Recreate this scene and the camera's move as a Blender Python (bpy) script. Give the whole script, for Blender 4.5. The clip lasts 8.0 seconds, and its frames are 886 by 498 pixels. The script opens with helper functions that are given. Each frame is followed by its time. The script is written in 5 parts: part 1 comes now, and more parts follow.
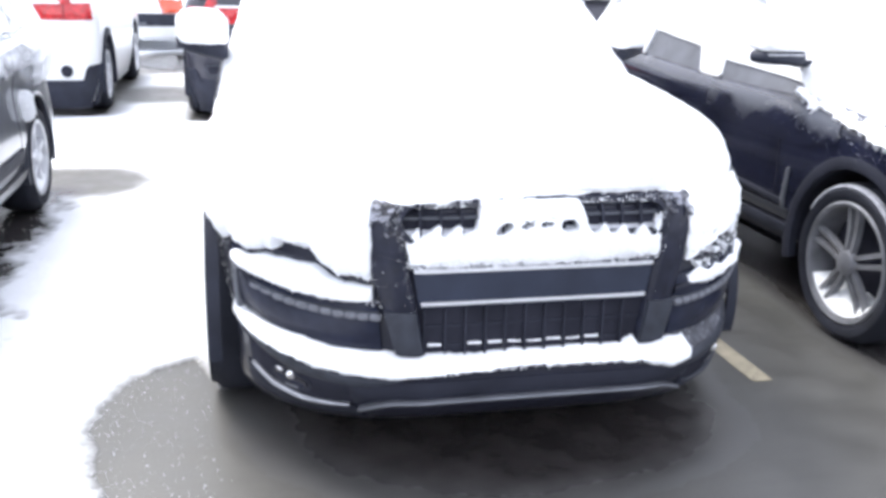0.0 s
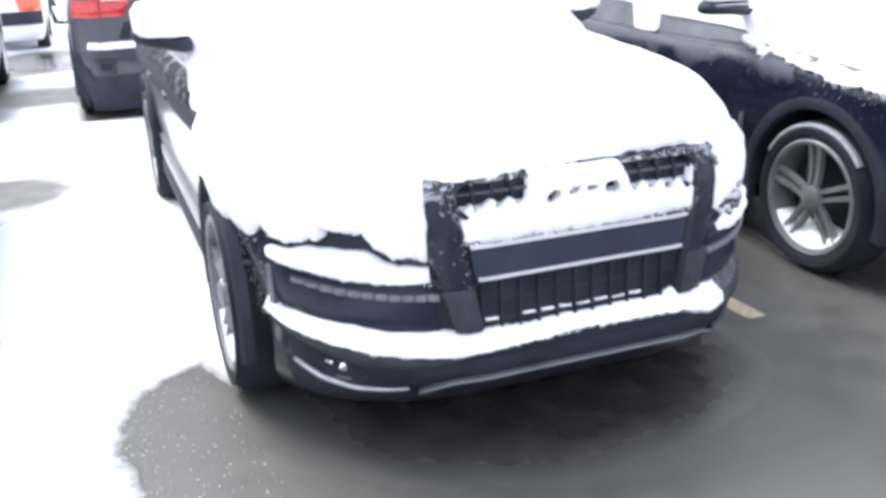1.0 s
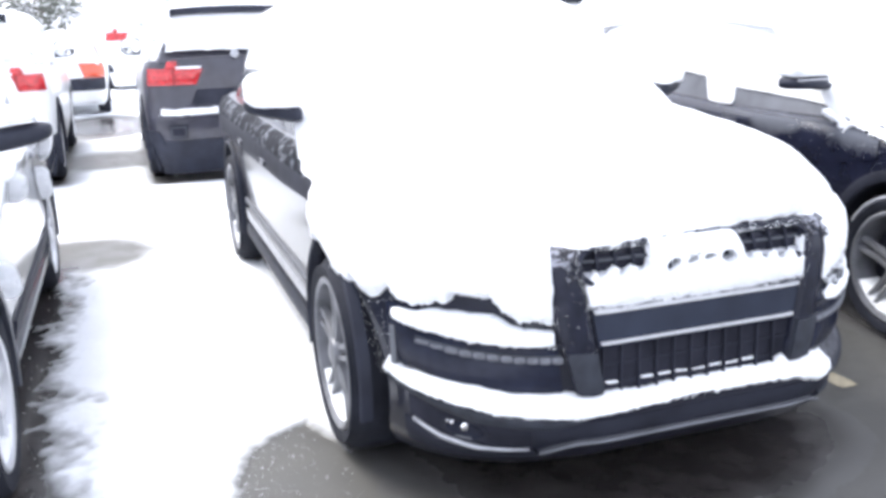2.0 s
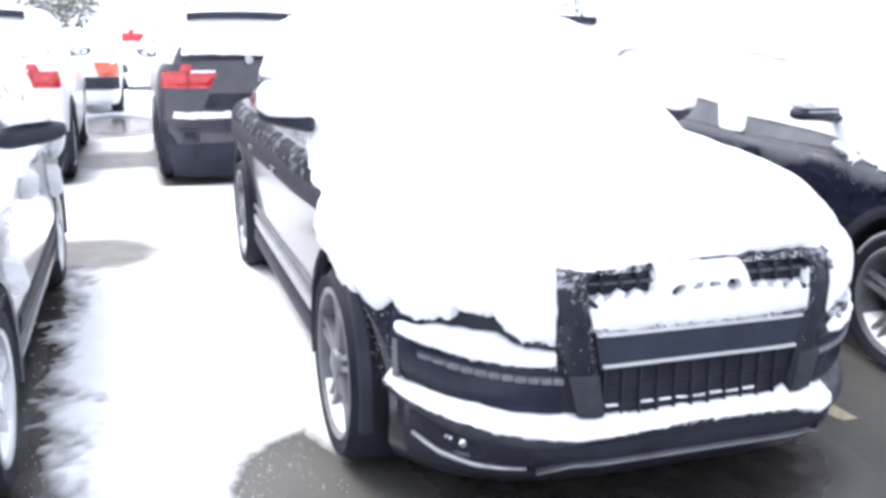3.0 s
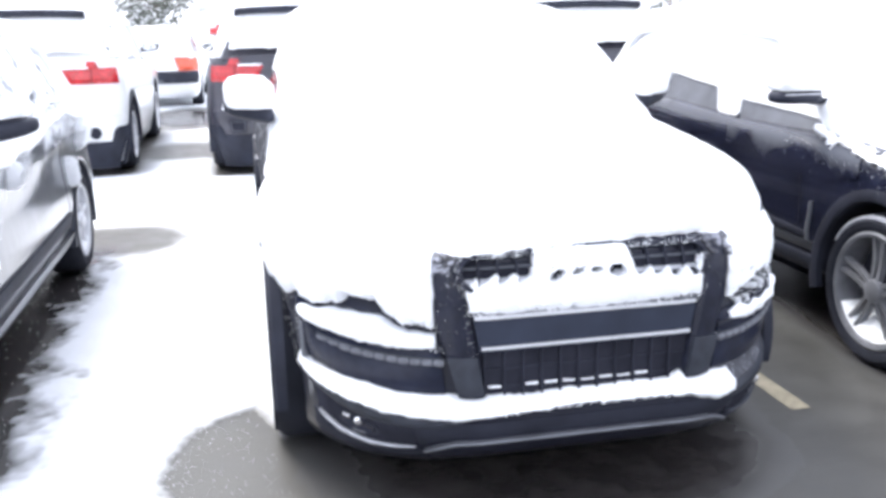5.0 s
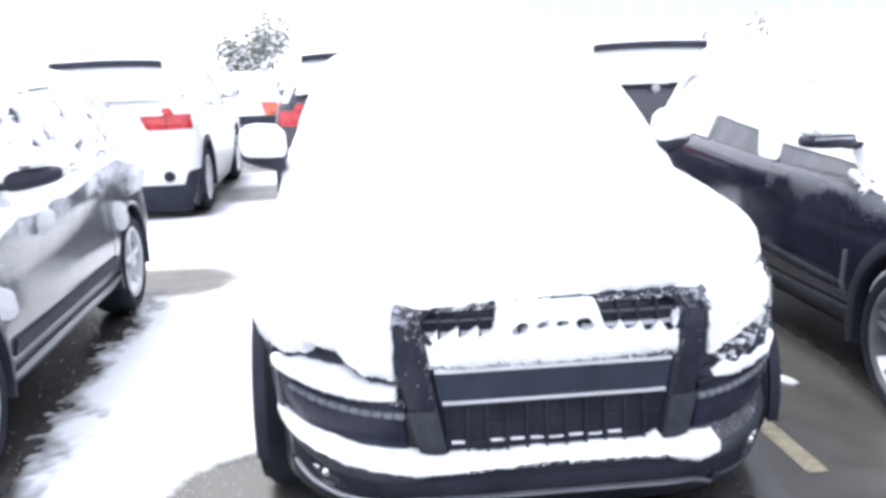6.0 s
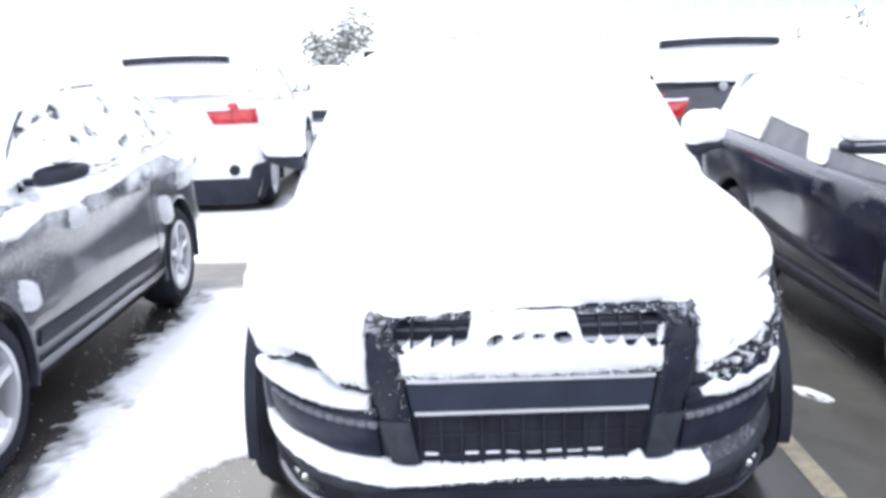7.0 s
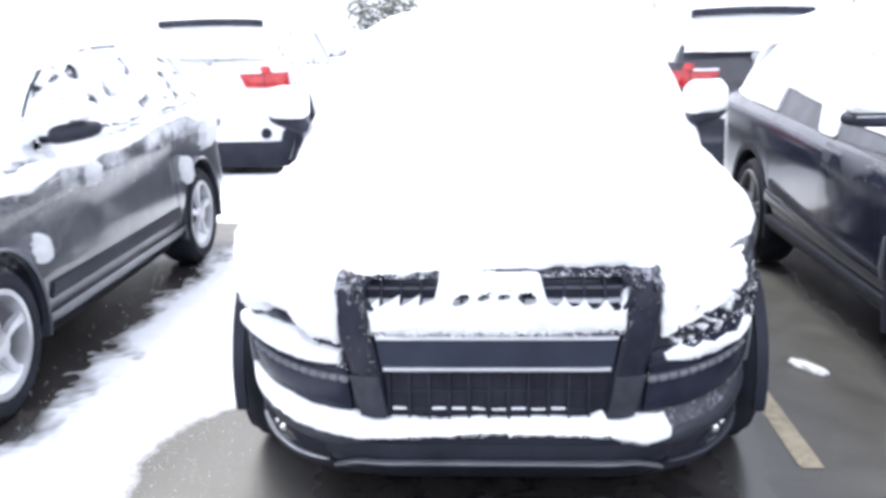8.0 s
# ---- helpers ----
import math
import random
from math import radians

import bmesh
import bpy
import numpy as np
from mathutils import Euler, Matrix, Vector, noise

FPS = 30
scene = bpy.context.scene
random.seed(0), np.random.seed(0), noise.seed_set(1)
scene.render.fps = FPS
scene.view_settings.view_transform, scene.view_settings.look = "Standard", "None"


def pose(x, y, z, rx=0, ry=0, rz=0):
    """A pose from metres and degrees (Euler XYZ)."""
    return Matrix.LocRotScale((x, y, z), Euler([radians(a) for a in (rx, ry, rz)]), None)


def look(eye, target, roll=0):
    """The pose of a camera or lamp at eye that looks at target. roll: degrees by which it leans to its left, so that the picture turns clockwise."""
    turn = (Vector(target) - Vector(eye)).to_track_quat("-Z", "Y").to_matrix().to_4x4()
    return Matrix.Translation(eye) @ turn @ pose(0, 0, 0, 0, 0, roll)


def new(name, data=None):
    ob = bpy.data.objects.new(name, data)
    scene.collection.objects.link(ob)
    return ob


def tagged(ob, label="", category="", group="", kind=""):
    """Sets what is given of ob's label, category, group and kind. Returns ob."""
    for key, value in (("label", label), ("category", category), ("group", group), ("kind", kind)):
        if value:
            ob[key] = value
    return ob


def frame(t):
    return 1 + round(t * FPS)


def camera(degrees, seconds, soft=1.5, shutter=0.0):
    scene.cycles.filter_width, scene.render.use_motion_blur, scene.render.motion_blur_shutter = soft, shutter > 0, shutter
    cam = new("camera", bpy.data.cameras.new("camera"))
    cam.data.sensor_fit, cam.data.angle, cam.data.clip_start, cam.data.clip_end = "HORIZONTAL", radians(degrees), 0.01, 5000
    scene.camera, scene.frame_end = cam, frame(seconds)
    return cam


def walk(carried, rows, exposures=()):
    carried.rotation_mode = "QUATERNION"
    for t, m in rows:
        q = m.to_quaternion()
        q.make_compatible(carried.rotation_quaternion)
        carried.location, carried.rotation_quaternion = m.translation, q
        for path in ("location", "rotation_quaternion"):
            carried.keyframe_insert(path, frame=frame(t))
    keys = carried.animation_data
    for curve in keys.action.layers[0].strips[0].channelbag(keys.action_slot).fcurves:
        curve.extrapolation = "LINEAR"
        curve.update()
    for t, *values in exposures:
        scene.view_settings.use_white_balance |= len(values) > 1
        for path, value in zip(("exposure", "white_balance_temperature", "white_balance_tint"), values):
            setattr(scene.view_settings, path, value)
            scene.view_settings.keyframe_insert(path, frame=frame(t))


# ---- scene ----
EXPOSURE = 1.48
cam = camera(51.6, 8.0, soft=3.6)
PATH = [
    (0, (-0.862, -2.568, 1.62), (-0.447, -0.699, 1.041), 1.5),
    (0.5, (-1.119, -2.416, 1.61), (-0.526, -0.597, 1.028), -1.1),
    (1, (-1.369, -2.399, 1.623), (-0.698, -0.624, 0.989), -2.2),
    (1.5, (-1.606, -2.402, 1.666), (-0.88, -0.646, 1.043), -1.5),
    (2, (-1.682, -2.404, 1.668), (-1.056, -0.571, 1.171), -1.9),
    (2.2, (-1.703, -2.406, 1.667), (-1.11, -0.556, 1.19), -0.9),
    (3.3, (-1.674, -2.421, 1.684), (-1.047, -0.58, 1.217), 0.8),
    (3.5, (-1.612, -2.456, 1.684), (-0.985, -0.612, 1.231), -0.9),
    (4, (-1.412, -2.641, 1.688), (-0.863, -0.781, 1.2), -2.5),
    (4.2, (-1.333, -2.743, 1.71), (-0.87, -0.852, 1.254), -1.9),
    (5.3, (-0.929, -2.693, 1.698), (-0.57, -0.792, 1.194), -0.9),
    (5.5, (-0.846, -2.691, 1.72), (-0.553, -0.771, 1.244), -1.3),
    (6, (-0.6, -2.734, 1.721), (-0.414, -0.785, 1.314), -2.0),
    (6.5, (-0.388, -2.717, 1.727), (-0.345, -0.766, 1.288), -1.2),
    (7, (-0.244, -2.682, 1.738), (-0.253, -0.725, 1.324), -1.9),
    (7.5, (-0.079, -2.748, 1.73), (-0.194, -0.803, 1.277), -0.3),
    (8, (-0.002, -2.757, 1.728), (-0.115, -0.819, 1.249), -1.2),
]
walk(cam, [(t, look(eye, target, roll)) for t, eye, target, roll in PATH], exposures=[(0.0, EXPOSURE), (8.0, EXPOSURE)])

# ---- world and light: a bright, evenly overcast winter day ----
world = bpy.data.worlds.new("overcast_sky")
scene.world = world
world.use_nodes = True
wn, wl = world.node_tree.nodes, world.node_tree.links
sky = wn.new("ShaderNodeTexSky")
sky.sky_type = 'NISHITA'
sky.sun_disc = False
sky.sun_elevation, sky.sun_rotation = radians(51), radians(-35)
sky.air_density, sky.dust_density, sky.ozone_density = 1.0, 3.0, 1.0
pale = wn.new("ShaderNodeHueSaturation")
pale.inputs["Saturation"].default_value = 0.3
cloud = wn.new("ShaderNodeMix")
cloud.data_type = 'RGBA'
cloud.inputs["Factor"].default_value = 0.8
cloud.inputs["B"].default_value = (5.6, 5.9, 6.9, 1)
wl.new(sky.outputs[0], pale.inputs["Color"])
wl.new(pale.outputs[0], cloud.inputs["A"])
wl.new(cloud.outputs["Result"], wn["Background"].inputs["Color"])
wn["Background"].inputs["Strength"].default_value = 0.14

sun = new("sun", bpy.data.lights.new("sun", "SUN"))
sun.data.energy, sun.data.angle, sun.data.color = 1.5, radians(30), (1.0, 0.96, 0.9)
sun.matrix_world = look((-4.5, 6.5, 10.0), (0, 0, 0))


# ---- materials ----
def material(name, color, rough=0.5, metal=0.0, coat=0.0, vary=0.0, vary_scale=6.0, bump=0.0, bump_scale=40.0,
             fleck=0.0, fleck_scale=90.0, fleck_color=(0.8, 0.82, 0.86), patch=0.0, patch_scale=3.0, spec=0.5):
    """Principled surface: broad tone variation, fine bump, and clinging flecks of snow or dirt gathered in patches."""
    m = bpy.data.materials.new(name)
    m.use_nodes = True
    n, l = m.node_tree.nodes, m.node_tree.links
    b = n["Principled BSDF"]
    b.inputs["Roughness"].default_value = rough
    b.inputs["Metallic"].default_value = metal
    b.inputs["Coat Weight"].default_value = coat
    b.inputs["Coat Roughness"].default_value = 0.06
    b.inputs["Specular IOR Level"].default_value = spec
    pos = n.new("ShaderNodeTexCoord")
    out = n.new("ShaderNodeRGB")
    out.outputs[0].default_value = (*color, 1)
    last = out.outputs[0]
    if vary:
        t = n.new("ShaderNodeTexNoise")
        t.inputs["Scale"].default_value, t.inputs["Detail"].default_value = vary_scale, 6
        l.new(pos.outputs["Object"], t.inputs["Vector"])
        ramp = n.new("ShaderNodeMapRange")
        ramp.inputs["From Min"].default_value, ramp.inputs["From Max"].default_value = 0.3, 0.7
        ramp.inputs["To Min"].default_value, ramp.inputs["To Max"].default_value = 1 - vary, 1 + vary
        l.new(t.outputs["Fac"], ramp.inputs["Value"])
        mul = n.new("ShaderNodeVectorMath")
        mul.operation = 'SCALE'
        l.new(last, mul.inputs[0])
        l.new(ramp.outputs[0], mul.inputs["Scale"])
        last = mul.outputs[0]
    if fleck:
        f = n.new("ShaderNodeTexNoise")
        f.inputs["Scale"].default_value, f.inputs["Detail"].default_value = fleck_scale, 4
        p = n.new("ShaderNodeTexNoise")
        p.inputs["Scale"].default_value, p.inputs["Detail"].default_value = patch_scale, 3
        for q in (f, p):
            l.new(pos.outputs["Object"], q.inputs["Vector"])
        add = n.new("ShaderNodeMath")
        add.operation = 'MULTIPLY_ADD'
        add.inputs[1].default_value = patch
        l.new(p.outputs["Fac"], add.inputs[0])
        l.new(f.outputs["Fac"], add.inputs[2])
        r = n.new("ShaderNodeMapRange")
        lo = 0.5 + 0.5 * patch + (0.16 - 0.32 * fleck)
        r.inputs["From Min"].default_value, r.inputs["From Max"].default_value = lo, lo + 0.08
        l.new(add.outputs[0], r.inputs["Value"])
        mix = n.new("ShaderNodeMix")
        mix.data_type = 'RGBA'
        l.new(r.outputs[0], mix.inputs["Factor"])
        l.new(last, mix.inputs["A"])
        mix.inputs["B"].default_value = (*fleck_color, 1)
        last = mix.outputs["Result"]
        rr = n.new("ShaderNodeMapRange")
        rr.inputs["To Min"].default_value, rr.inputs["To Max"].default_value = rough, 0.8
        l.new(r.outputs[0], rr.inputs["Value"])
        l.new(rr.outputs[0], b.inputs["Roughness"])
        if coat:
            cc = n.new("ShaderNodeMapRange")
            cc.inputs["To Min"].default_value, cc.inputs["To Max"].default_value = coat, 0.0
            l.new(r.outputs[0], cc.inputs["Value"])
            l.new(cc.outputs[0], b.inputs["Coat Weight"])
    l.new(last, b.inputs["Base Color"])
    if bump:
        t = n.new("ShaderNodeTexNoise")
        t.inputs["Scale"].default_value, t.inputs["Detail"].default_value = bump_scale, 8
        l.new(pos.outputs["Object"], t.inputs["Vector"])
        bn = n.new("ShaderNodeBump")
        bn.inputs["Strength"].default_value, bn.inputs["Distance"].default_value = bump, 0.02
        l.new(t.outputs["Fac"], bn.inputs["Height"])
        l.new(bn.outputs[0], b.inputs["Normal"])
    return m


def frosted(m, z0, z1, amount, film=(0.78, 0.8, 0.84)):
    """Adds a film of frost that thickens upwards between two heights of the thing, broken into patches."""
    n, l = m.node_tree.nodes, m.node_tree.links
    bs = n["Principled BSDF"]
    pos, sep = n.new("ShaderNodeTexCoord"), n.new("ShaderNodeSeparateXYZ")
    l.new(pos.outputs["Object"], sep.inputs[0])
    up = n.new("ShaderNodeMapRange")
    up.inputs["From Min"].default_value, up.inputs["From Max"].default_value = z0, z1
    up.inputs["To Min"].default_value, up.inputs["To Max"].default_value = -0.5, 0.5
    l.new(sep.outputs["Z"], up.inputs["Value"])
    total = up.outputs[0]
    for scale, gain in ((2.2, 2.0), (9.0, 1.0), (70.0, 0.7)):
        t = n.new("ShaderNodeTexNoise")
        t.inputs["Scale"].default_value, t.inputs["Detail"].default_value = scale, 5
        l.new(pos.outputs["Object"], t.inputs["Vector"])
        q = n.new("ShaderNodeMath")
        q.operation = 'MULTIPLY_ADD'
        q.inputs[1].default_value = gain
        l.new(t.outputs["Fac"], q.inputs[0])
        l.new(total, q.inputs[2])
        total = q.outputs[0]
    r = n.new("ShaderNodeMapRange")
    r.inputs["From Min"].default_value, r.inputs["From Max"].default_value = 1.95 - amount, 2.45 - amount
    l.new(total, r.inputs["Value"])
    mix = n.new("ShaderNodeMix")
    mix.data_type = 'RGBA'
    mix.inputs["B"].default_value = (*film, 1)
    l.new(r.outputs[0], mix.inputs["Factor"])
    l.new(bs.inputs["Base Color"].links[0].from_socket, mix.inputs["A"])
    l.new(mix.outputs["Result"], bs.inputs["Base Color"])
    rr = n.new("ShaderNodeMapRange")
    rr.inputs["To Min"].default_value, rr.inputs["To Max"].default_value = bs.inputs["Roughness"].default_value, 0.85
    l.new(r.outputs[0], rr.inputs["Value"])
    l.new(rr.outputs[0], bs.inputs["Roughness"])
    cc = n.new("ShaderNodeMapRange")
    cc.inputs["To Min"].default_value, cc.inputs["To Max"].default_value = bs.inputs["Coat Weight"].default_value, 0.0
    l.new(r.outputs[0], cc.inputs["Value"])
    l.new(cc.outputs[0], bs.inputs["Coat Weight"])
    return m


SNOW = material("fresh_snow", (0.9, 0.915, 0.94), 0.75, vary=0.03, bump=0.35, bump_scale=60)
BLACK_PAINT = material("black_paint", (0.012, 0.014, 0.026), 0.3, coat=0.55, vary=0.2, spec=0.3)
POST_PAINT = material("black_grille_paint", (0.015, 0.017, 0.03), 0.4, coat=0.15, vary=0.3, vary_scale=25, spec=0.2)
DARK_PAINT = material("dark_blue_black_paint", (0.014, 0.016, 0.032), 0.14, coat=0.5, vary=0.35, bump=0.15, bump_scale=3.0, spec=0.25)
frosted(DARK_PAINT, 0.92, 1.14, -0.35, (0.15, 0.16, 0.19))
GREY_PAINT = material("grey_metallic_paint", (0.062, 0.068, 0.088), 0.28, metal=0.3, coat=0.8, vary=0.25, bump=0.3, bump_scale=3.0)
frosted(GREY_PAINT, 0.75, 1.15, 0.12)
CHARCOAL_PAINT = material("charcoal_paint", (0.03, 0.03, 0.045), 0.35, coat=0.5, vary=0.25, bump=0.05)
WHITE_PAINT = material("white_paint", (0.78, 0.79, 0.8), 0.3, coat=0.6, vary=0.03)
PLASTIC = material("black_trim_plastic", (0.022, 0.025, 0.039), 0.6, vary=0.3, bump=0.15, bump_scale=300, spec=0.3)
GRILLE = material("black_grille_plastic", (0.026, 0.028, 0.04), 0.6, vary=0.3, spec=0.15)
INSERT = material("matt_post_panel", (0.034, 0.038, 0.05), 0.5, vary=0.3, vary_scale=18, spec=0.3)
MIRROR_GLASS = material("mirror_glass", (0.85, 0.87, 0.9), 0.08, metal=1.0)
SATIN = material("satin_grey_trim", (0.17, 0.178, 0.2), 0.5, metal=0.4, vary=0.2)
DULL = material("dull_grey_panel", (0.045, 0.05, 0.064), 0.6, vary=0.25)
CRUST = material("snow_crusted_black_paint", (0.014, 0.014, 0.022), 0.5, vary=0.3, bump=0.6, bump_scale=90, fleck=0.52, fleck_scale=120, patch=0.6, patch_scale=22, fleck_color=(0.34, 0.35, 0.4))
DUSTED = material("snow_dusted_black_paint", (0.048, 0.05, 0.062), 0.6, vary=0.5, vary_scale=30, fleck=0.34, fleck_scale=45, patch=0.9, patch_scale=13, fleck_color=(0.2, 0.207, 0.235))
FROST = material("frosted_glass", (0.15, 0.158, 0.182), 0.6, vary=0.25, vary_scale=5, spec=0.2)
DIRTY_GLASS = material("dirty_side_glass", (0.03, 0.032, 0.04), 0.8, vary=0.6, vary_scale=14, spec=0.08, fleck=0.3, fleck_scale=25, patch=0.8, patch_scale=7, fleck_color=(0.2, 0.21, 0.24))
PALE_ALLOY = material("pale_grey_alloy", (0.19, 0.195, 0.215), 0.42, metal=0.25, vary=0.25, vary_scale=12)
SLEET = material("thin_grey_snow", (0.3, 0.31, 0.35), 0.8, vary=0.25, vary_scale=30, bump=0.4)
DOOR_FROST = material("frosted_dark_paint", (0.014, 0.016, 0.032), 0.25, coat=0.4, vary=0.3, spec=0.25)
frosted(DOOR_FROST, 0.87, 1.05, 0.2, (0.10, 0.107, 0.13))
CHROME = material("chrome_trim", (0.8, 0.81, 0.84), 0.32, metal=0.55, vary=0.05)
BRUSHED = material("brushed_grey_strip", (0.07, 0.075, 0.088), 0.3, metal=0.5, vary=0.2)
TRIM = material("pale_satin_trim", (0.42, 0.43, 0.46), 0.4, metal=0.4, vary=0.15, vary_scale=20)
BRIGHT = material("lamp_reflector", (0.9, 0.9, 0.92), 0.1, metal=1.0)
GLASS = material("dark_tinted_glass", (0.014, 0.017, 0.024), 0.12, spec=0.5, fleck=0.08, patch=0.6, patch_scale=5, fleck_scale=40)
LENS = material("smoked_lamp_lens", (0.019, 0.022, 0.038), 0.25, spec=0.2, vary=0.3, vary_scale=12)
LED = material("led_strip", (0.15, 0.157, 0.18), 0.5, vary=0.3, vary_scale=60)
RED = material("red_lamp_lens", (0.46, 0.018, 0.024), 0.2, coat=0.7, vary=0.35, vary_scale=25)
ORANGE = material("orange_red_lamp_lens", (0.65, 0.09, 0.04), 0.15, coat=1.0, vary=0.2)
RUBBER = material("tyre_rubber", (0.018, 0.02, 0.029), 0.8, vary=0.3, bump=0.3, bump_scale=120, spec=0.25)
ALLOY = material("alloy_wheel", (0.6, 0.61, 0.64), 0.35, metal=0.6, vary=0.15)
WELL = material("wheel_well_liner", (0.028, 0.029, 0.04), 0.9, vary=0.3, spec=0.1)
PLATE = material("plain_plate", (0.028, 0.034, 0.054), 0.6, vary=0.2, spec=0.25)


# ---- mesh helpers ----
def part(name, bm, mat, parent=None, label="", smooth=True):
    """Links a bmesh as one mesh object, under a thing or a part where one is given."""
    bmesh.ops.recalc_face_normals(bm, faces=bm.faces)
    me = bpy.data.meshes.new(name)
    bm.to_mesh(me)
    bm.free()
    me.materials.append(mat)
    if smooth:
        me.shade_smooth()
        me.set_sharp_from_angle(angle=radians(38))
    ob = new(name, me)
    if parent is not None:
        ob.parent = parent
    if label:
        tagged(ob, label)
    return ob


def thing(name, label, category, m=Matrix(), group=""):
    ob = new(name)
    ob.empty_display_size = 0.2
    ob.matrix_world = m
    return tagged(ob, label, category, group)


def grid_faces(bm, rows, close=False):
    for a, b in zip(rows, rows[1:]):
        n = len(a)
        for i in range(n if close else n - 1):
            q = [a[i], a[(i + 1) % n], b[(i + 1) % n], b[i]]
            q = [v for k, v in enumerate(q) if v not in q[:k]]
            if len(q) > 2 and not bm.faces.get(q):
                bm.faces.new(q)


def box(sx, sy, sz, at=(0, 0, 0), bevel=0.0, rot=(0, 0, 0)):
    bm = bmesh.new()
    bmesh.ops.create_cube(bm, size=1, matrix=pose(*at, *rot) @ Matrix.Diagonal((sx, sy, sz, 1)))
    if bevel:
        bmesh.ops.bevel(bm, geom=bm.edges[:], offset=bevel, segments=2, affect='EDGES', profile=0.5)
    return bm


def lathe(profile, seg=48, axis='X', at=(0, 0, 0)):
    """Turns a closed profile of (radius, offset) round the x axis."""
    bm = bmesh.new()
    rows = []
    for i in range(seg):
        a = 2 * math.pi * i / seg
        rows.append([bm.verts.new((at[0] + o, at[1] + r * math.cos(a), at[2] + r * math.sin(a))) for r, o in profile])
    rows.append(rows[0])
    grid_faces(bm, rows, close=True)
    return bm


def lerp(a, b, f):
    return a + (b - a) * f


def along(table, v):
    """Value of a table of (key, value) at v, linear between and flat beyond."""
    if v <= table[0][0]:
        return table[0][1]
    for (a, p), (b, q) in zip(table, table[1:]):
        if v <= b:
            return lerp(p, q, (v - a) / (b - a))
    return table[-1][1]


def smooth_along(table, v):
    d = 0.09
    return (along(table, v - d) + 2 * along(table, v) + along(table, v + d)) / 4


# ---- a car's shell ----
class Car:
    """A car in its own frame: front at y = 0, rear at y = length, wheels on z = 0. Half the outline in plan runs from front centre to rear centre."""

    def __init__(self, length, half, front_flat, front_depth, rear_flat, rear_depth, levels, belt, cabin, axles, radius):
        self.length, self.half, self.levels, self.belt, self.cabin = length, half, levels, belt, cabin
        self.axles, self.radius = axles, radius
        self.ff, self.fd, self.rf, self.rd = front_flat, front_depth, rear_flat, rear_depth
        pts = [(front_flat * i / 6, 0.0) for i in range(6)]
        pts += [(front_flat + (half - front_flat) * math.sin(a), front_depth * (1 - math.cos(a))) for a in np.linspace(0, math.pi / 2, 15)]
        y0, y1 = front_depth, length - rear_depth
        pts += [(half + 0.012 * math.sin(math.pi * f), lerp(y0, y1, f)) for f in np.linspace(0, 1, 30)[1:-1]]
        pts += [(rear_flat + (half - rear_flat) * math.cos(a), y1 + rear_depth * math.sin(a)) for a in np.linspace(0, math.pi / 2, 11)]
        pts += [(rear_flat * (1 - i / 4), length) for i in range(1, 5)]
        self.pts = pts

    def normal(self, j):
        p = self.pts
        if j == 0:
            return (0, -1)
        if j == len(p) - 1:
            return (0, 1)
        dx, dy = p[j + 1][0] - p[j - 1][0], p[j + 1][1] - p[j - 1][1]
        d = math.hypot(dx, dy)
        return (dy / d, -dx / d)

    def inset(self, z, k, y=0.0):
        top = smooth_along(self.belt, y)
        zf = self.belt[0][1]
        if z > 0.55:
            z = 0.55 + (z - 0.55) * (zf - 0.55) / (top - 0.55)
        return along([(lv[0], lv[k]) for lv in self.levels], z)

    def flank(self, s, y, z, out=0.0):
        """A point of the side skin, which runs round the front corner."""
        nx, ny, x = 1.0, 0.0, self.half + 0.008
        if y < self.fd:
            u = (self.fd - y) / self.fd
            w = self.half - self.ff
            x = self.ff + w * math.sqrt(max(0, 1 - u * u))
            nx, ny = (x - self.ff) / w ** 2, -u / self.fd
            d = math.hypot(nx, ny)
            nx, ny = nx / d, ny / d
        off = out - (ny * ny * self.inset(z, 1, y) + nx * nx * self.inset(z, 2, y))
        return Vector((s * (x + nx * off), y + ny * off, z))

    def front_y(self, x):
        a = abs(x)
        if a <= self.ff:
            return 0.0
        return self.fd * (1 - math.sqrt(max(0, 1 - ((a - self.ff) / (self.half - self.ff)) ** 2)))

    def front(self, x, z, out=0.0):
        """A point of the front skin, out metres proud of it."""
        a = abs(x)
        s = min(0.999, max(0, (a - self.ff) / (self.half - self.ff)))
        c = math.sqrt(1 - s * s)
        nx, ny = s * self.fd, -c * (self.half - self.ff)
        d = math.hypot(nx, ny)
        nx, ny = nx / d, ny / d
        off = out - (ny * ny * self.inset(z, 1) + nx * nx * self.inset(z, 2))
        return Vector((math.copysign(a + nx * off, x), self.front_y(x) + ny * off, z))

    def rear(self, x, z, out=0.0):
        a = abs(x)
        y = self.length
        nx, ny = 0.0, 1.0
        if a > self.rf:
            s = min(0.999, (a - self.rf) / (self.half - self.rf))
            y = self.length - self.rd * (1 - math.sqrt(1 - s * s))
            c = math.sqrt(1 - s * s)
            nx, ny = s * self.rd, c * (self.half - self.rf)
            d = math.hypot(nx, ny)
            nx, ny = nx / d, ny / d
        off = out - (ny * ny * self.inset(z, 3, self.length) + nx * nx * self.inset(z, 2, self.length))
        return Vector((math.copysign(a + nx * off, x), y + ny * off, z))

    def side(self, sign, y, z, out=0.0):
        return Vector((sign * (self.half + 0.01 + out - self.inset(z, 2, y)), y, z))

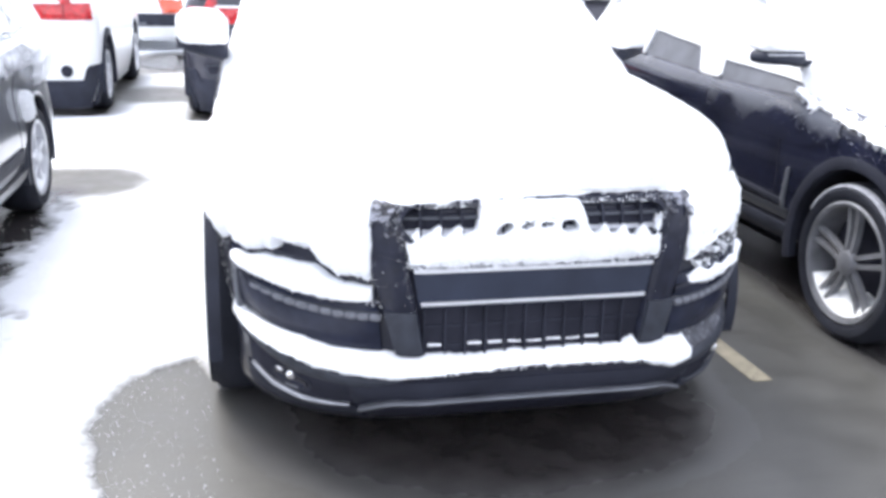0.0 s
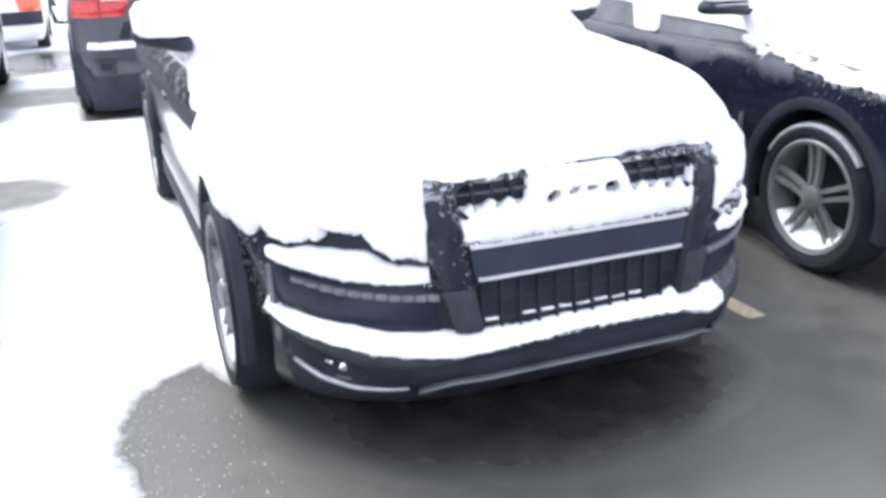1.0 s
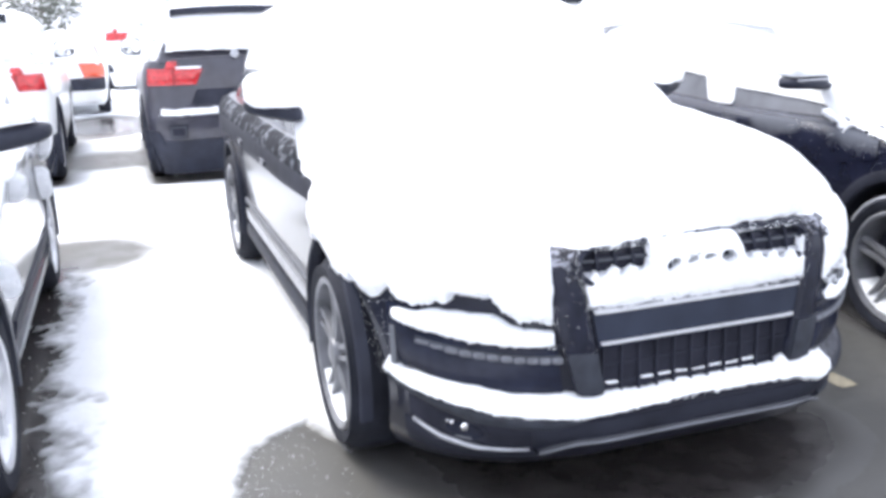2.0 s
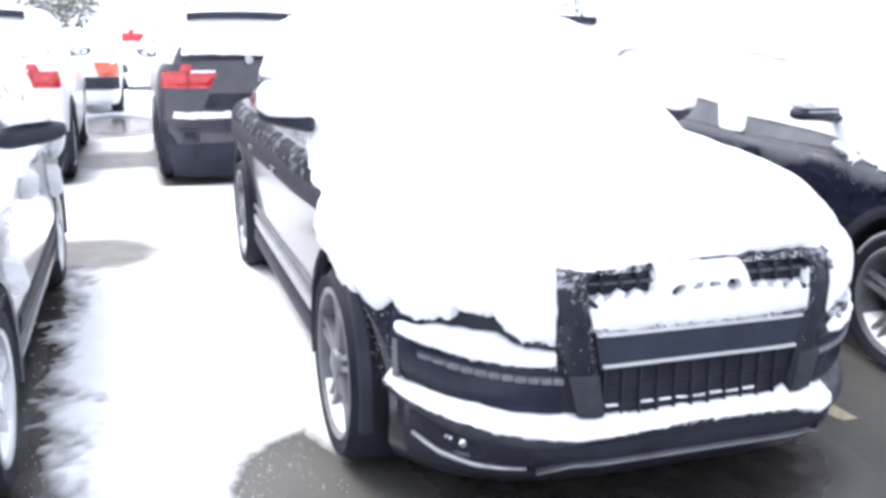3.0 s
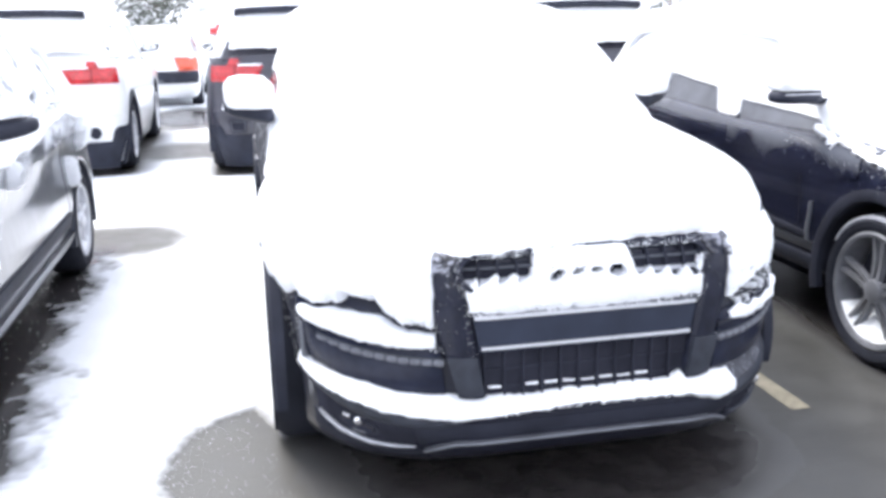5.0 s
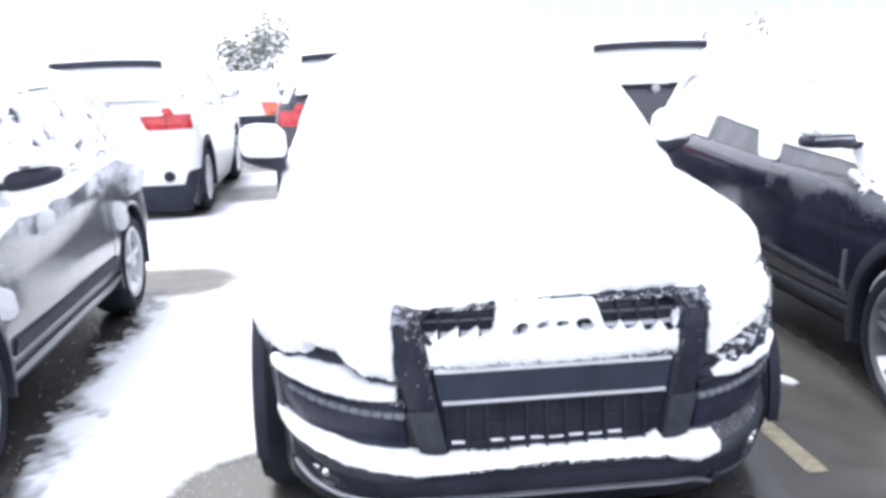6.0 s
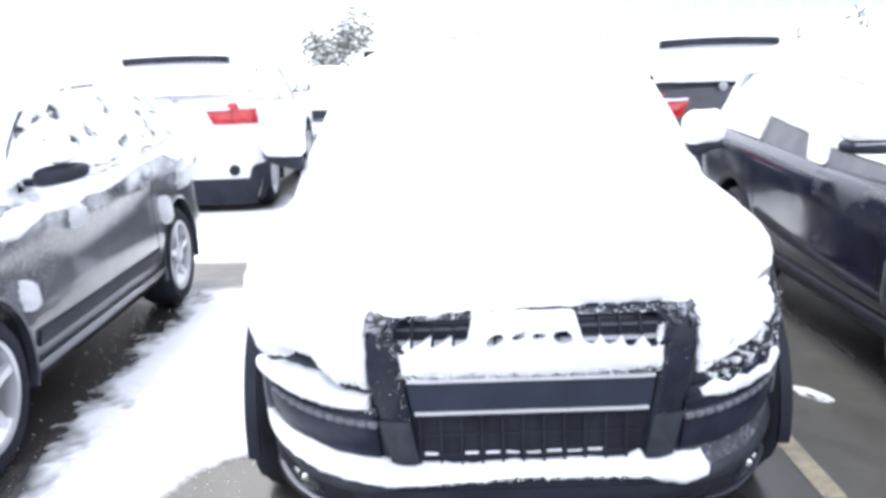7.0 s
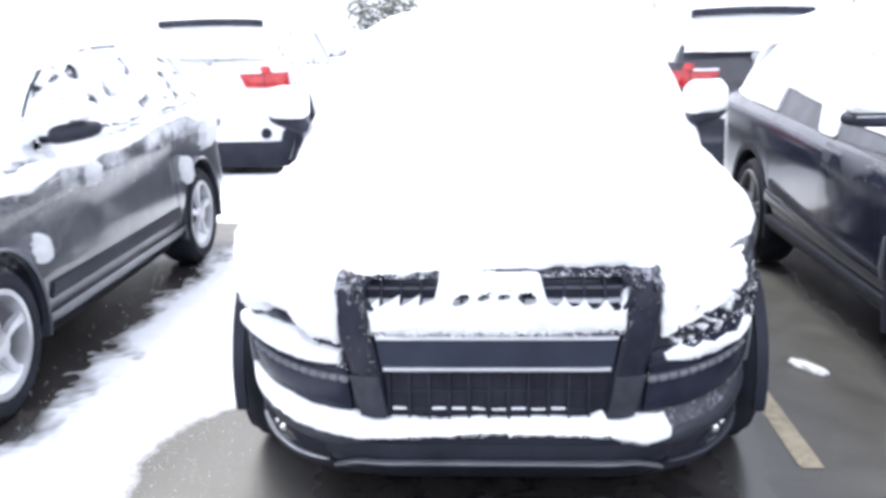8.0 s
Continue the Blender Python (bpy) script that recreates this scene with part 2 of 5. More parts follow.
    def shell(self):
        bm = bmesh.new()
        z0, zf = self.levels[0][0], self.belt[0][1]
        rows = []
        n = len(self.pts)
        for z, i_f, i_s, i_r in self.levels:
            right, left = [], []
            for j, (x, y) in enumerate(self.pts):
                nx, ny = self.normal(j)
                off = i_f * max(0, -ny) ** 2 + i_s * nx * nx + i_r * max(0, ny) ** 2
                top = smooth_along(self.belt, y)
                zz = z if z < 0.55 else lerp(0.55, top, (z - 0.55) / (zf - 0.55))
                px, py = max(0, x - nx * off), y - ny * off
                right.append(bm.verts.new((px, py, zz)))
                if 0 < j < n - 1:
                    left.append(bm.verts.new((-px, py, zz)))
            rows.append(right + left[::-1])
        grid_faces(bm, rows, close=True)
        m = 12
        for ring, crown in ((rows[-1], 0.045), (rows[0], 0.0)):
            cap = []
            for j in range(n):
                r = ring[j]
                lft = ring[(2 * (n - 1) - j) % (2 * (n - 1))]
                if r is lft:
                    cap.append([r] * (m + 1))
                    continue
                row = [lft]
                for i in range(1, m):
                    f = i / m
                    p = lft.co.lerp(r.co, f)
                    p.z += crown * (1 - (2 * f - 1) ** 2) * min(1, abs(r.co.x) / self.half)
                    row.append(bm.verts.new(p))
                cap.append(row + [r])
            grid_faces(bm, cap)
        bmesh.ops.recalc_face_normals(bm, faces=bm.faces)
        return bm

    def cut_arches(self, ob, arch):
        cutters = []
        for y in self.axles:
            for s in (-1, 1):
                bm = bmesh.new()
                bmesh.ops.create_cone(bm, cap_ends=True, segments=40, radius1=arch, radius2=arch, depth=0.5,
                                      matrix=Matrix.Translation((s * (self.half - 0.1), y, self.radius + 0.01)) @ pose(0, 0, 0, 0, 90, 0))
                me = bpy.data.meshes.new("cutter")
                bm.to_mesh(me)
                bm.free()
                me.materials.append(WELL)
                c = new("cutter", me)
                c.parent = ob.parent
                md = ob.modifiers.new("arch", 'BOOLEAN')
                md.operation, md.object, md.solver, md.material_mode = 'DIFFERENCE', c, 'EXACT', 'TRANSFER'
                cutters.append(c)
        dg = bpy.context.evaluated_depsgraph_get()
        me = bpy.data.meshes.new_from_object(ob.evaluated_get(dg))
        ob.modifiers.clear()
        ob.data = me
        for c in cutters:
            bpy.data.objects.remove(c)
        me.shade_smooth()
        me.set_sharp_from_angle(angle=radians(38))

    # cabin: (y at belt front, y at roof front, y at roof rear, y at belt rear, roof height, half width at belt, half width at roof)
    def cabin_point(self, y_f, h, s):
        """A point of the cabin's side: y_f along it 0..1, h up it 0..1."""
        b0, r0, r1, b1, zr, wb, wr = self.cabin
        y = lerp(lerp(b0, b1, y_f), lerp(r0, r1, y_f), h)
        zb = smooth_along(self.belt, lerp(b0, b1, y_f))
        bow = 0.05 * math.sin(math.pi * min(1, max(0, y_f)))
        z = lerp(zb - 0.02, zr - 0.10 + bow, h)
        end = 0.12 * abs(2 * y_f - 1) ** 4
        return Vector((s * (lerp(wb, wr, h) - end), y, z))

    def cabin_shell(self):
        bm = bmesh.new()
        b0, r0, r1, b1, zr, wb, wr = self.cabin
        fs = np.linspace(0, 1, 17)
        rows = []
        for h in np.linspace(0, 1, 6):
            rows.append([bm.verts.new(self.cabin_point(f, h, 1)) for f in fs] + [bm.verts.new(self.cabin_point(f, h, -1)) for f in fs[::-1]])
        grid_faces(bm, rows, close=True)
        top = []
        n = len(fs)
        for i in range(n):
            r, lft = rows[-1][i], rows[-1][2 * n - 1 - i]
            row = [r]
            for k in range(1, 8):
                p = r.co.lerp(lft.co, k / 8)
                p.z += 0.10 * (1 - (k / 4 - 1) ** 2) * (1 - 0.6 * abs(2 * fs[i] - 1) ** 6)
                row.append(bm.verts.new(p))
            top.append(row + [lft])
        grid_faces(bm, top)
        return bm

    def side_window(self, f0, f1, s, h0=0.1, h1=0.9, lean0=0.0, lean1=0.0, out=0.006):
        bm = bmesh.new()
        rows = []
        for h in np.linspace(h0, h1, 7):
            g = (h - h0) / (h1 - h0)
            row = []
            for f in np.linspace(f0 + lean0 * g, f1 + lean1 * g, 9):
                p = self.cabin_point(f, h, s)
                p.x += s * out
                row.append(bm.verts.new(p))
            rows.append(row)
        grid_faces(bm, rows)
        thicken(bm, Vector((-s * 0.004, 0, 0)))
        return bm

    def top_z(self, y):
        """Height of the car's top along its centre line."""
        b0, r0, r1, b1, zr, wb, wr = self.cabin
        if y < b0 or y > b1:
            return smooth_along(self.belt, y) + 0.045
        zb0, zb1 = smooth_along(self.belt, b0) + 0.03, smooth_along(self.belt, b1) + 0.03
        if y < r0:
            return lerp(zb0, zr - 0.05, (y - b0) / (r0 - b0))
        if y > r1:
            return lerp(zr - 0.05, zb1, (y - r1) / (b1 - r1))
        return zr - 0.05 + 0.05 * math.sin(math.pi * (y - r0) / (r1 - r0))


def thicken(bm, d):
    """Gives an open sheet a back and rims, d behind it."""
    geom = bmesh.ops.extrude_face_region(bm, geom=bm.faces[:])
    bmesh.ops.translate(bm, vec=d, verts=[v for v in geom["geom"] if isinstance(v, bmesh.types.BMVert)])


def band(place, top, bottom, out=0.01, depth=0.03, nx=24, nz=6, puff=0.0, rough=0.0, seed=0.0, keep=None, fray=0.0):
    """A panel laid on a car's skin. top and bottom are tables of (x, z); place(x, z, out) is the skin. puff rounds it like a pillow, rough makes it uneven, fray crumbles its lower edge."""
    bm = bmesh.new()
    front, back = [], []
    for k in range(nz + 1):
        g = k / nz
        fr, bk = [], []
        for i in range(nx + 1):
            f = i / nx
            xt, xb = lerp(top[0][0], top[-1][0], f), lerp(bottom[0][0], bottom[-1][0], f)
            x = lerp(xb, xt, g)
            z = lerp(along(bottom, xb), along(top, xt), g)
            o = out
            if puff:
                o += puff * (max(0, 1 - (2 * g - 1) ** 4) * max(0, 1 - (2 * f - 1) ** 10)) ** 0.6
            if rough:
                nv = noise.noise(Vector((x * 22 + seed, z * 22, seed)))
                n2 = noise.noise(Vector((x * 7 - seed, z * 7, seed + 5)))
                o += rough * 0.6 * nv
                edge = 1 if k in (0, nz) else 0.4
                z += rough * edge * (nv + n2 * 1.2)
                if i in (0, nx):
                    x += rough * nv
            low = max(0.1, 1.6 / nz)
            if fray and g < low:
                c1 = noise.noise(Vector((x * 55, seed, z * 20))) + 0.8 * noise.noise(Vector((x * 130, seed, z * 50)))
                z += fray * c1 * (1 - g / low)
                o += fray * 0.8 * noise.noise(Vector((x * 120, z * 120, seed)))
            fr.append(bm.verts.new(place(x, z, o)))
            bk.append(bm.verts.new(place(x, z, out - depth)))
        front.append(fr)
        back.append(bk)
    for k in range(nz):
        for i in range(nx):
            if keep:
                f, g = (i + 0.5) / nx, (k + 0.5) / nz
                xt, xb = lerp(top[0][0], top[-1][0], f), lerp(bottom[0][0], bottom[-1][0], f)
                if not keep(lerp(xb, xt, g), lerp(along(bottom, xb), along(top, xt), g)):
                    continue
            bm.faces.new((front[k][i], front[k][i + 1], front[k + 1][i + 1], front[k + 1][i]))
            bm.faces.new((back[k][i], back[k + 1][i], back[k + 1][i + 1], back[k][i + 1]))
    if keep:
        edges = [e for e in bm.edges if len(e.link_faces) == 1]
        pair = {front[k][i]: back[k][i] for k in range(nz + 1) for i in range(nx + 1)}
        fronts = set(pair)
        for e in edges:
            a, b = e.verts
            if a in fronts and b in fronts:
                bm.faces.new((a, b, pair[b], pair[a]))
        bmesh.ops.delete(bm, geom=[v for v in bm.verts if not v.link_faces], context='VERTS')
    else:
        for k in range(nz):
            for i in (0, nx):
                bm.faces.new((front[k][i], front[k + 1][i], back[k + 1][i], back[k][i]))
        for i in range(nx):
            for k in (0, nz):
                bm.faces.new((front[k][i], front[k][i + 1], back[k][i + 1], back[k][i]))
    return bm


def grains(place, pick, n, r0, r1, seed, label, m=None, out=0.0, name="snow_grains"):
    """Many loose grains of snow stuck on a car's skin; pick(rng) gives a place on it, or None."""
    rng = random.Random(seed)
    ico = bmesh.new()
    bmesh.ops.create_icosphere(ico, subdivisions=1, radius=1.0)
    base = [v.co.copy() for v in ico.verts]
    tris = [[v.index for v in f.verts] for f in ico.faces]
    ico.free()
    verts, faces = [], []
    for _ in range(n):
        q = pick(rng)
        if q is None:
            continue
        o = place(q[0], q[1], out)
        r = lerp(r0, r1, rng.random() ** 2.5)
        turn = Matrix.Rotation(rng.uniform(0, 6.28), 3, 'Y')
        k = len(verts)
        sx, sz = rng.uniform(0.7, 1.5), rng.uniform(0.7, 1.2)
        for v in base:
            w = turn @ Vector((v.x * sx, v.y * 0.7, v.z * sz)) * r * rng.uniform(0.75, 1.2) + o
            verts.append(m @ w if m else w)
        faces += [[k + i for i in t] for t in tris]
    me = bpy.data.meshes.new(name)
    me.from_pydata(verts, [], faces)
    me.materials.append(SNOW)
    return tagged(new(name, me), label, "snow", kind="stuff")


def snow_blanket(top, width, y0, y1, thick=0.08, ny=90, nx=34, crown=0.03, seed=1.0, drop=0.03, swell=None):
    """A rounded layer of snow that follows a top line z = top(y) between y0 and y1, width(y) to each side."""
    bm = bmesh.new()
    rows, under = [], []
    for k in range(ny + 1):
        f = k / ny
        y = lerp(y0, y1, f)
        w = width(y)
        row, low = [], []
        for i in range(nx + 1):
            s = 2 * i / nx - 1
            s = math.copysign(1 - (1 - abs(s)) ** 1.5, s)
            x = s * w
            e = (1 - abs(s) ** 7) ** 0.5 * min(1, (1 - (2 * f - 1) ** 30)) ** 0.5
            n1 = noise.noise(Vector((x * 1.3 + seed, y * 1.3, seed)))
            n2 = noise.noise(Vector((x * 9 + seed, y * 9, 2 * seed)))
            base = top(y) - crown * s * s * 1.3
            z = base - drop + (thick + drop) * e + 0.02 * n1 * e + 0.006 * n2 + (swell(x, y) if swell else 0)
            wob = 1 + (0.012 * noise.noise(Vector((y * 8, seed, s * 3))) if abs(s) > 0.9 else 0)
            row.append(bm.verts.new((x * wob, y, z)))
            low.append(bm.verts.new((x * 0.97, y, base - drop - 0.015)))
        rows.append(row)
        under.append(low)
    grid_faces(bm, rows)
    grid_faces(bm, under)
    for i in (0, nx):
        for k in range(ny):
            bm.faces.new((rows[k][i], rows[k + 1][i], under[k + 1][i], under[k][i]))
    for k in (0, ny):
        for i in range(nx):
            bm.faces.new((rows[k][i], rows[k][i + 1], under[k][i + 1], under[k][i]))
    return bm


def wheel(parent, at, side, radius, rim, width, alloy, spokes=5, twin=True, snow=0.0, name="wheel"):
    """A wheel with tyre, rim, spokes, hub, and snow caught in the rim. side: -1 faces -x, 1 faces +x."""
    hub = new(name)
    hub.parent = parent
    hub.location = at
    hub.empty_display_size = 0.1
    o = side * width / 2
    t = side
    prof = [(rim, o - t * 0.015), (rim + 0.012, o), (rim + 0.035, o + t * 0.006), (lerp(rim, radius, 0.6), o + t * 0.008), (radius - 0.03, o - t * 0.008),
            (radius - 0.008, o - t * 0.03), (radius, o - t * 0.06), (radius, -o + t * 0.06), (radius - 0.03, -o), (rim, -o)]
    part("tyre", lathe(prof, 56), RUBBER, hub)
    prof = [(rim + 0.004, o - t * 0.002), (rim - 0.006, o + t * 0.004), (rim - 0.022, o - t * 0.004), (rim - 0.03, o - t * 0.05), (rim - 0.035, -o + t * 0.02), (rim + 0.004, -o + t * 0.02)]
    r = part("rim", lathe(prof, 56), alloy, hub)
    bm = bmesh.new()
    bmesh.ops.create_cone(bm, cap_ends=True, segments=40, radius1=rim - 0.05, radius2=rim - 0.05, depth=0.02, matrix=pose(o - t * 0.13, 0, 0, 0, 90, 0))
    part("brake_disc", bm, WELL, hub)
    for i in range(spokes):
        a0 = 2 * math.pi * i / spokes + 0.3
        bm = bmesh.new()
        for d in ((-1, 1) if twin else (0,)):
            w_in, w_out = (0.024, 0.030) if twin else (0.04, 0.06)
            sec = []
            for q in np.linspace(0, 1, 6):
                rr = lerp(0.045, rim - 0.012, q)
                ww = lerp(w_in, w_out, q) / 2
                off = d * lerp(0.019, 0.030, q) if twin else 0
                dep = o - t * lerp(0.012, 0.03, math.sin(math.pi * q) * 0.6)
                ring = []
                for u, v in ((-ww, -t * 0.03), (-ww * 0.8, 0), (ww * 0.8, 0), (ww, -t * 0.03)):
                    yy, zz = rr, off + u
                    ring.append(bm.verts.new((dep + v, yy * math.cos(a0) - zz * math.sin(a0), yy * math.sin(a0) + zz * math.cos(a0))))
                sec.append(ring)
            grid_faces(bm, sec, close=True)
            bm.faces.new(sec[0])
            bm.faces.new(sec[-1])
        part("spoke", bm, alloy, hub)
    part("hub_cap", lathe([(0.0005, o + t * 0.006), (0.03, o + t * 0.005), (0.055, o - t * 0.004), (0.065, o - t * 0.03), (0.0005, o - t * 0.03)], 24), alloy, hub)
    if snow:
        bm = bmesh.new()
        rows = []
        a0, a1 = -math.pi / 2 - 1.0 * snow, -math.pi / 2 + 1.15 * snow
        for q in np.linspace(0, 1, 20):
            a = lerp(a0, a1, q)
            h = 0.02 + 0.12 * snow * math.sin(math.pi * q) * (1 + 0.5 * noise.noise(Vector((q * 9, at[1], 3))))
            row = []
            for g in (0, 0.3, 0.7, 1):
                rr = rim - 0.03 - h * g
                row.append(bm.verts.new((o - t * (0.012 + 0.1 * (g ** 2)), rr * math.cos(a), rr * math.sin(a))))
            rows.append(row)
        grid_faces(bm, rows)
        thicken(bm, Vector((-t * 0.04, 0, 0)))
        part("caked_snow", bm, SNOW, hub, "white snow caked in the rim")
    return hub


def ring_arc(parent, name, at, side, r0, r1, a0, a1, width, mat, label="", n=28):
    """A curved strip round an axle, such as an arch lip or snow on a tyre."""
    bm = bmesh.new()
    rows = []
    for q in np.linspace(0, 1, n):
        a = lerp(a0, a1, q)
        rows.append([bm.verts.new((at[0] + side * x, at[1] + r * math.cos(a), at[2] + r * math.sin(a)))
                     for r, x in ((r0, width), (lerp(r0, r1, 0.5), width + 0.008), (r1, width), (r1, width - 0.04), (r0, width - 0.04))])
    grid_faces(bm, rows, close=True)
    bm.faces.new(rows[0])
    bm.faces.new(rows[-1])
    return part(name, bm, mat, parent, label)


def mirror(parent, at, side, w=0.24, h=0.15, d=0.13, mat=None, name="door_mirror", lean=0.0, sweep=0.0):
    """A door mirror housing on a short foot."""
    mat = mat or PLASTIC
    bm = bmesh.new()
    bmesh.ops.create_uvsphere(bm, u_segments=24, v_segments=14, radius=0.5)
    for v in bm.verts:
        x, y, z = v.co
        x, z = math.copysign(abs(2 * x) ** 0.6, x) / 2, math.copysign(abs(2 * z) ** 0.6, z) / 2
        y = y if y < 0 else y * 0.35
        v.co = (at[0] + x * w, at[1] + y * d * 1.6 + sweep * x * w * side, at[2] + z * h * (1 - 0.25 * x * side) + lean * x * w * side)
    m = part(name, bm, mat, parent)
    part("mirror_foot", box(0.12, 0.06, 0.035, (at[0] - side * (w / 2 + 0.02), at[1] + 0.02, at[2] - h * 0.42), 0.012), PLASTIC, m)
    return m


def window_snow(c, s, m, f0, f1, low, high=0.95, seed=0.0, gaps=0.0, label="snow clinging to side windows"):
    """Snow plastered on a cabin's side from the table low (f, h) up to high."""
    def place(f, h, o):
        q = c.cabin_point(f, h, s)
        q.x += s * o
        return q

    def keep(f, h):
        n = 1.25 * noise.noise(Vector((f * 14 + seed, h * 6 + f * 5, seed))) + 0.35 * noise.noise(Vector((f * 34, h * 14, seed))) + 0.3 * noise.noise(Vector((f * 90, h * 40, seed)))
        line = noise.noise(Vector((f * 6, seed, 3)))
        if abs(h - 0.87) < 0.012 and (0.05 < f < 0.34 or 0.38 < f < 0.56) or abs(h - 0.09 - 0.01 * math.sin(40 * f)) < 0.014 and f > 0.38 and line > -0.1:
            return False
        return n < gaps + (0.25 if h > 0.8 else 0)
    bm = band(place, [(f0, high), (f1, high)], low, 0.016, 0.02, 220 if gaps else 110, 60 if gaps else 26, 0.012, 0.004 if gaps else 0.012, seed, keep if gaps else None)
    bmesh.ops.transform(bm, matrix=m, verts=bm.verts)
    return tagged(part("window_snow", bm, SNOW), label, "snow", kind="stuff")


def fender_snow(c, s, m, top, low, seed, label, rough=0.012):
    bm = band(lambda y, z, o: c.flank(s, y, z, o), top, low, 0.012, 0.03, 200, 16, 0.025, rough, seed, None, rough)
    bmesh.ops.transform(bm, matrix=m, verts=bm.verts)
    return tagged(part("wing_snow", bm, SNOW), label, "snow", kind="stuff")

# ---- ground: wet asphalt with a layer of trodden snow ----
def asphalt_material():
    m = bpy.data.materials.new("wet_asphalt")
    m.use_nodes = True
    n, l = m.node_tree.nodes, m.node_tree.links
    b = n["Principled BSDF"]
    pos = n.new("ShaderNodeTexCoord")
    t1, t2, t3 = (n.new("ShaderNodeTexNoise") for _ in range(3))
    for t, s, d in ((t1, 0.9, 5), (t2, 160, 3), (t3, 5.0, 6)):
        t.inputs["Scale"].default_value, t.inputs["Detail"].default_value = s, d
        l.new(pos.outputs["Object"], t.inputs["Vector"])
    turn = n.new("ShaderNodeMapping")
    turn.inputs["Rotation"].default_value = (0, 0, 0.5)
    turn.inputs["Scale"].default_value = (1.2, 9.0, 1.0)
    l.new(pos.outputs["Object"], turn.inputs["Vector"])
    streak = n.new("ShaderNodeTexNoise")
    streak.inputs["Scale"].default_value, streak.inputs["Detail"].default_value = 2.2, 6
    l.new(turn.outputs[0], streak.inputs["Vector"])
    blend = n.new("ShaderNodeMix")
    blend.inputs["Factor"].default_value = 0.3
    l.new(t3.outputs["Fac"], blend.inputs["A"])
    l.new(streak.outputs["Fac"], blend.inputs["B"])
    ramp = n.new("ShaderNodeValToRGB")
    ramp.color_ramp.elements[0].position, ramp.color_ramp.elements[0].color = 0.32, (0.048, 0.047, 0.043, 1)
    ramp.color_ramp.elements[1].position, ramp.color_ramp.elements[1].color = 0.68, (0.128, 0.126, 0.118, 1)
    mix = n.new("ShaderNodeMix")
    mix.inputs["Factor"].default_value = 0.5
    l.new(t1.outputs["Fac"], mix.inputs["A"])
    l.new(blend.outputs["Result"], mix.inputs["B"])
    mix2 = n.new("ShaderNodeMix")
    mix2.inputs["Factor"].default_value = 0.38
    l.new(mix.outputs["Result"], mix2.inputs["A"])
    l.new(t2.outputs["Fac"], mix2.inputs["B"])
    l.new(mix2.outputs["Result"], ramp.inputs["Fac"])
    l.new(ramp.outputs["Color"], b.inputs["Base Color"])
    rr = n.new("ShaderNodeMapRange")
    rr.inputs["From Min"].default_value, rr.inputs["From Max"].default_value = 0.35, 0.65
    rr.inputs["To Min"].default_value, rr.inputs["To Max"].default_value = 0.35, 0.5
    b.inputs["Specular IOR Level"].default_value = 0.5
    l.new(t3.outputs["Fac"], rr.inputs["Value"])
    l.new(rr.outputs[0], b.inputs["Roughness"])
    bn = n.new("ShaderNodeBump")
    bn.inputs["Strength"].default_value, bn.inputs["Distance"].default_value = 0.15, 0.01
    l.new(t2.outputs["Fac"], bn.inputs["Height"])
    l.new(bn.outputs[0], b.inputs["Normal"])
    return m


ASPHALT = asphalt_material()
SLUSH = material("ground_snow", (0.84, 0.86, 0.89), 0.7, vary=0.05, vary_scale=2.0, bump=0.5, bump_scale=25)
# thin snow is wet and lets the asphalt show
sn, sl = SLUSH.node_tree.nodes, SLUSH.node_tree.links
geo, sep, thin = sn.new("ShaderNodeNewGeometry"), sn.new("ShaderNodeSeparateXYZ"), sn.new("ShaderNodeMapRange")
thin.inputs["From Min"].default_value, thin.inputs["From Max"].default_value = 0.0004, 0.020
sl.new(geo.outputs["Position"], sep.inputs[0])
sl.new(sep.outputs["Z"], thin.inputs["Value"])
wet = sn.new("ShaderNodeMix")
wet.data_type = 'RGBA'
wet.inputs["A"].default_value = (0.094, 0.093, 0.09, 1)
for socket, lo, hi in (("Roughness", 0.42, 0.75), ("Specular IOR Level", 0.7, 0.4)):
    ease = sn.new("ShaderNodeMapRange")
    ease.inputs["To Min"].default_value, ease.inputs["To Max"].default_value = lo, hi
    sl.new(thin.outputs[0], ease.inputs["Value"])
    sl.new(ease.outputs[0], sn["Principled BSDF"].inputs[socket])
was = sn["Principled BSDF"].inputs["Base Color"].links[0].from_socket
sl.new(thin.outputs[0], wet.inputs["Factor"])
sl.new(was, wet.inputs["B"])
sl.new(wet.outputs["Result"], sn["Principled BSDF"].inputs["Base Color"])
bm = bmesh.new()
bmesh.ops.create_grid(bm, x_segments=2, y_segments=2, size=900)
tagged(part("ground", bm, ASPHALT, smooth=False), "dark wet asphalt of a car park", "ground", kind="structure")


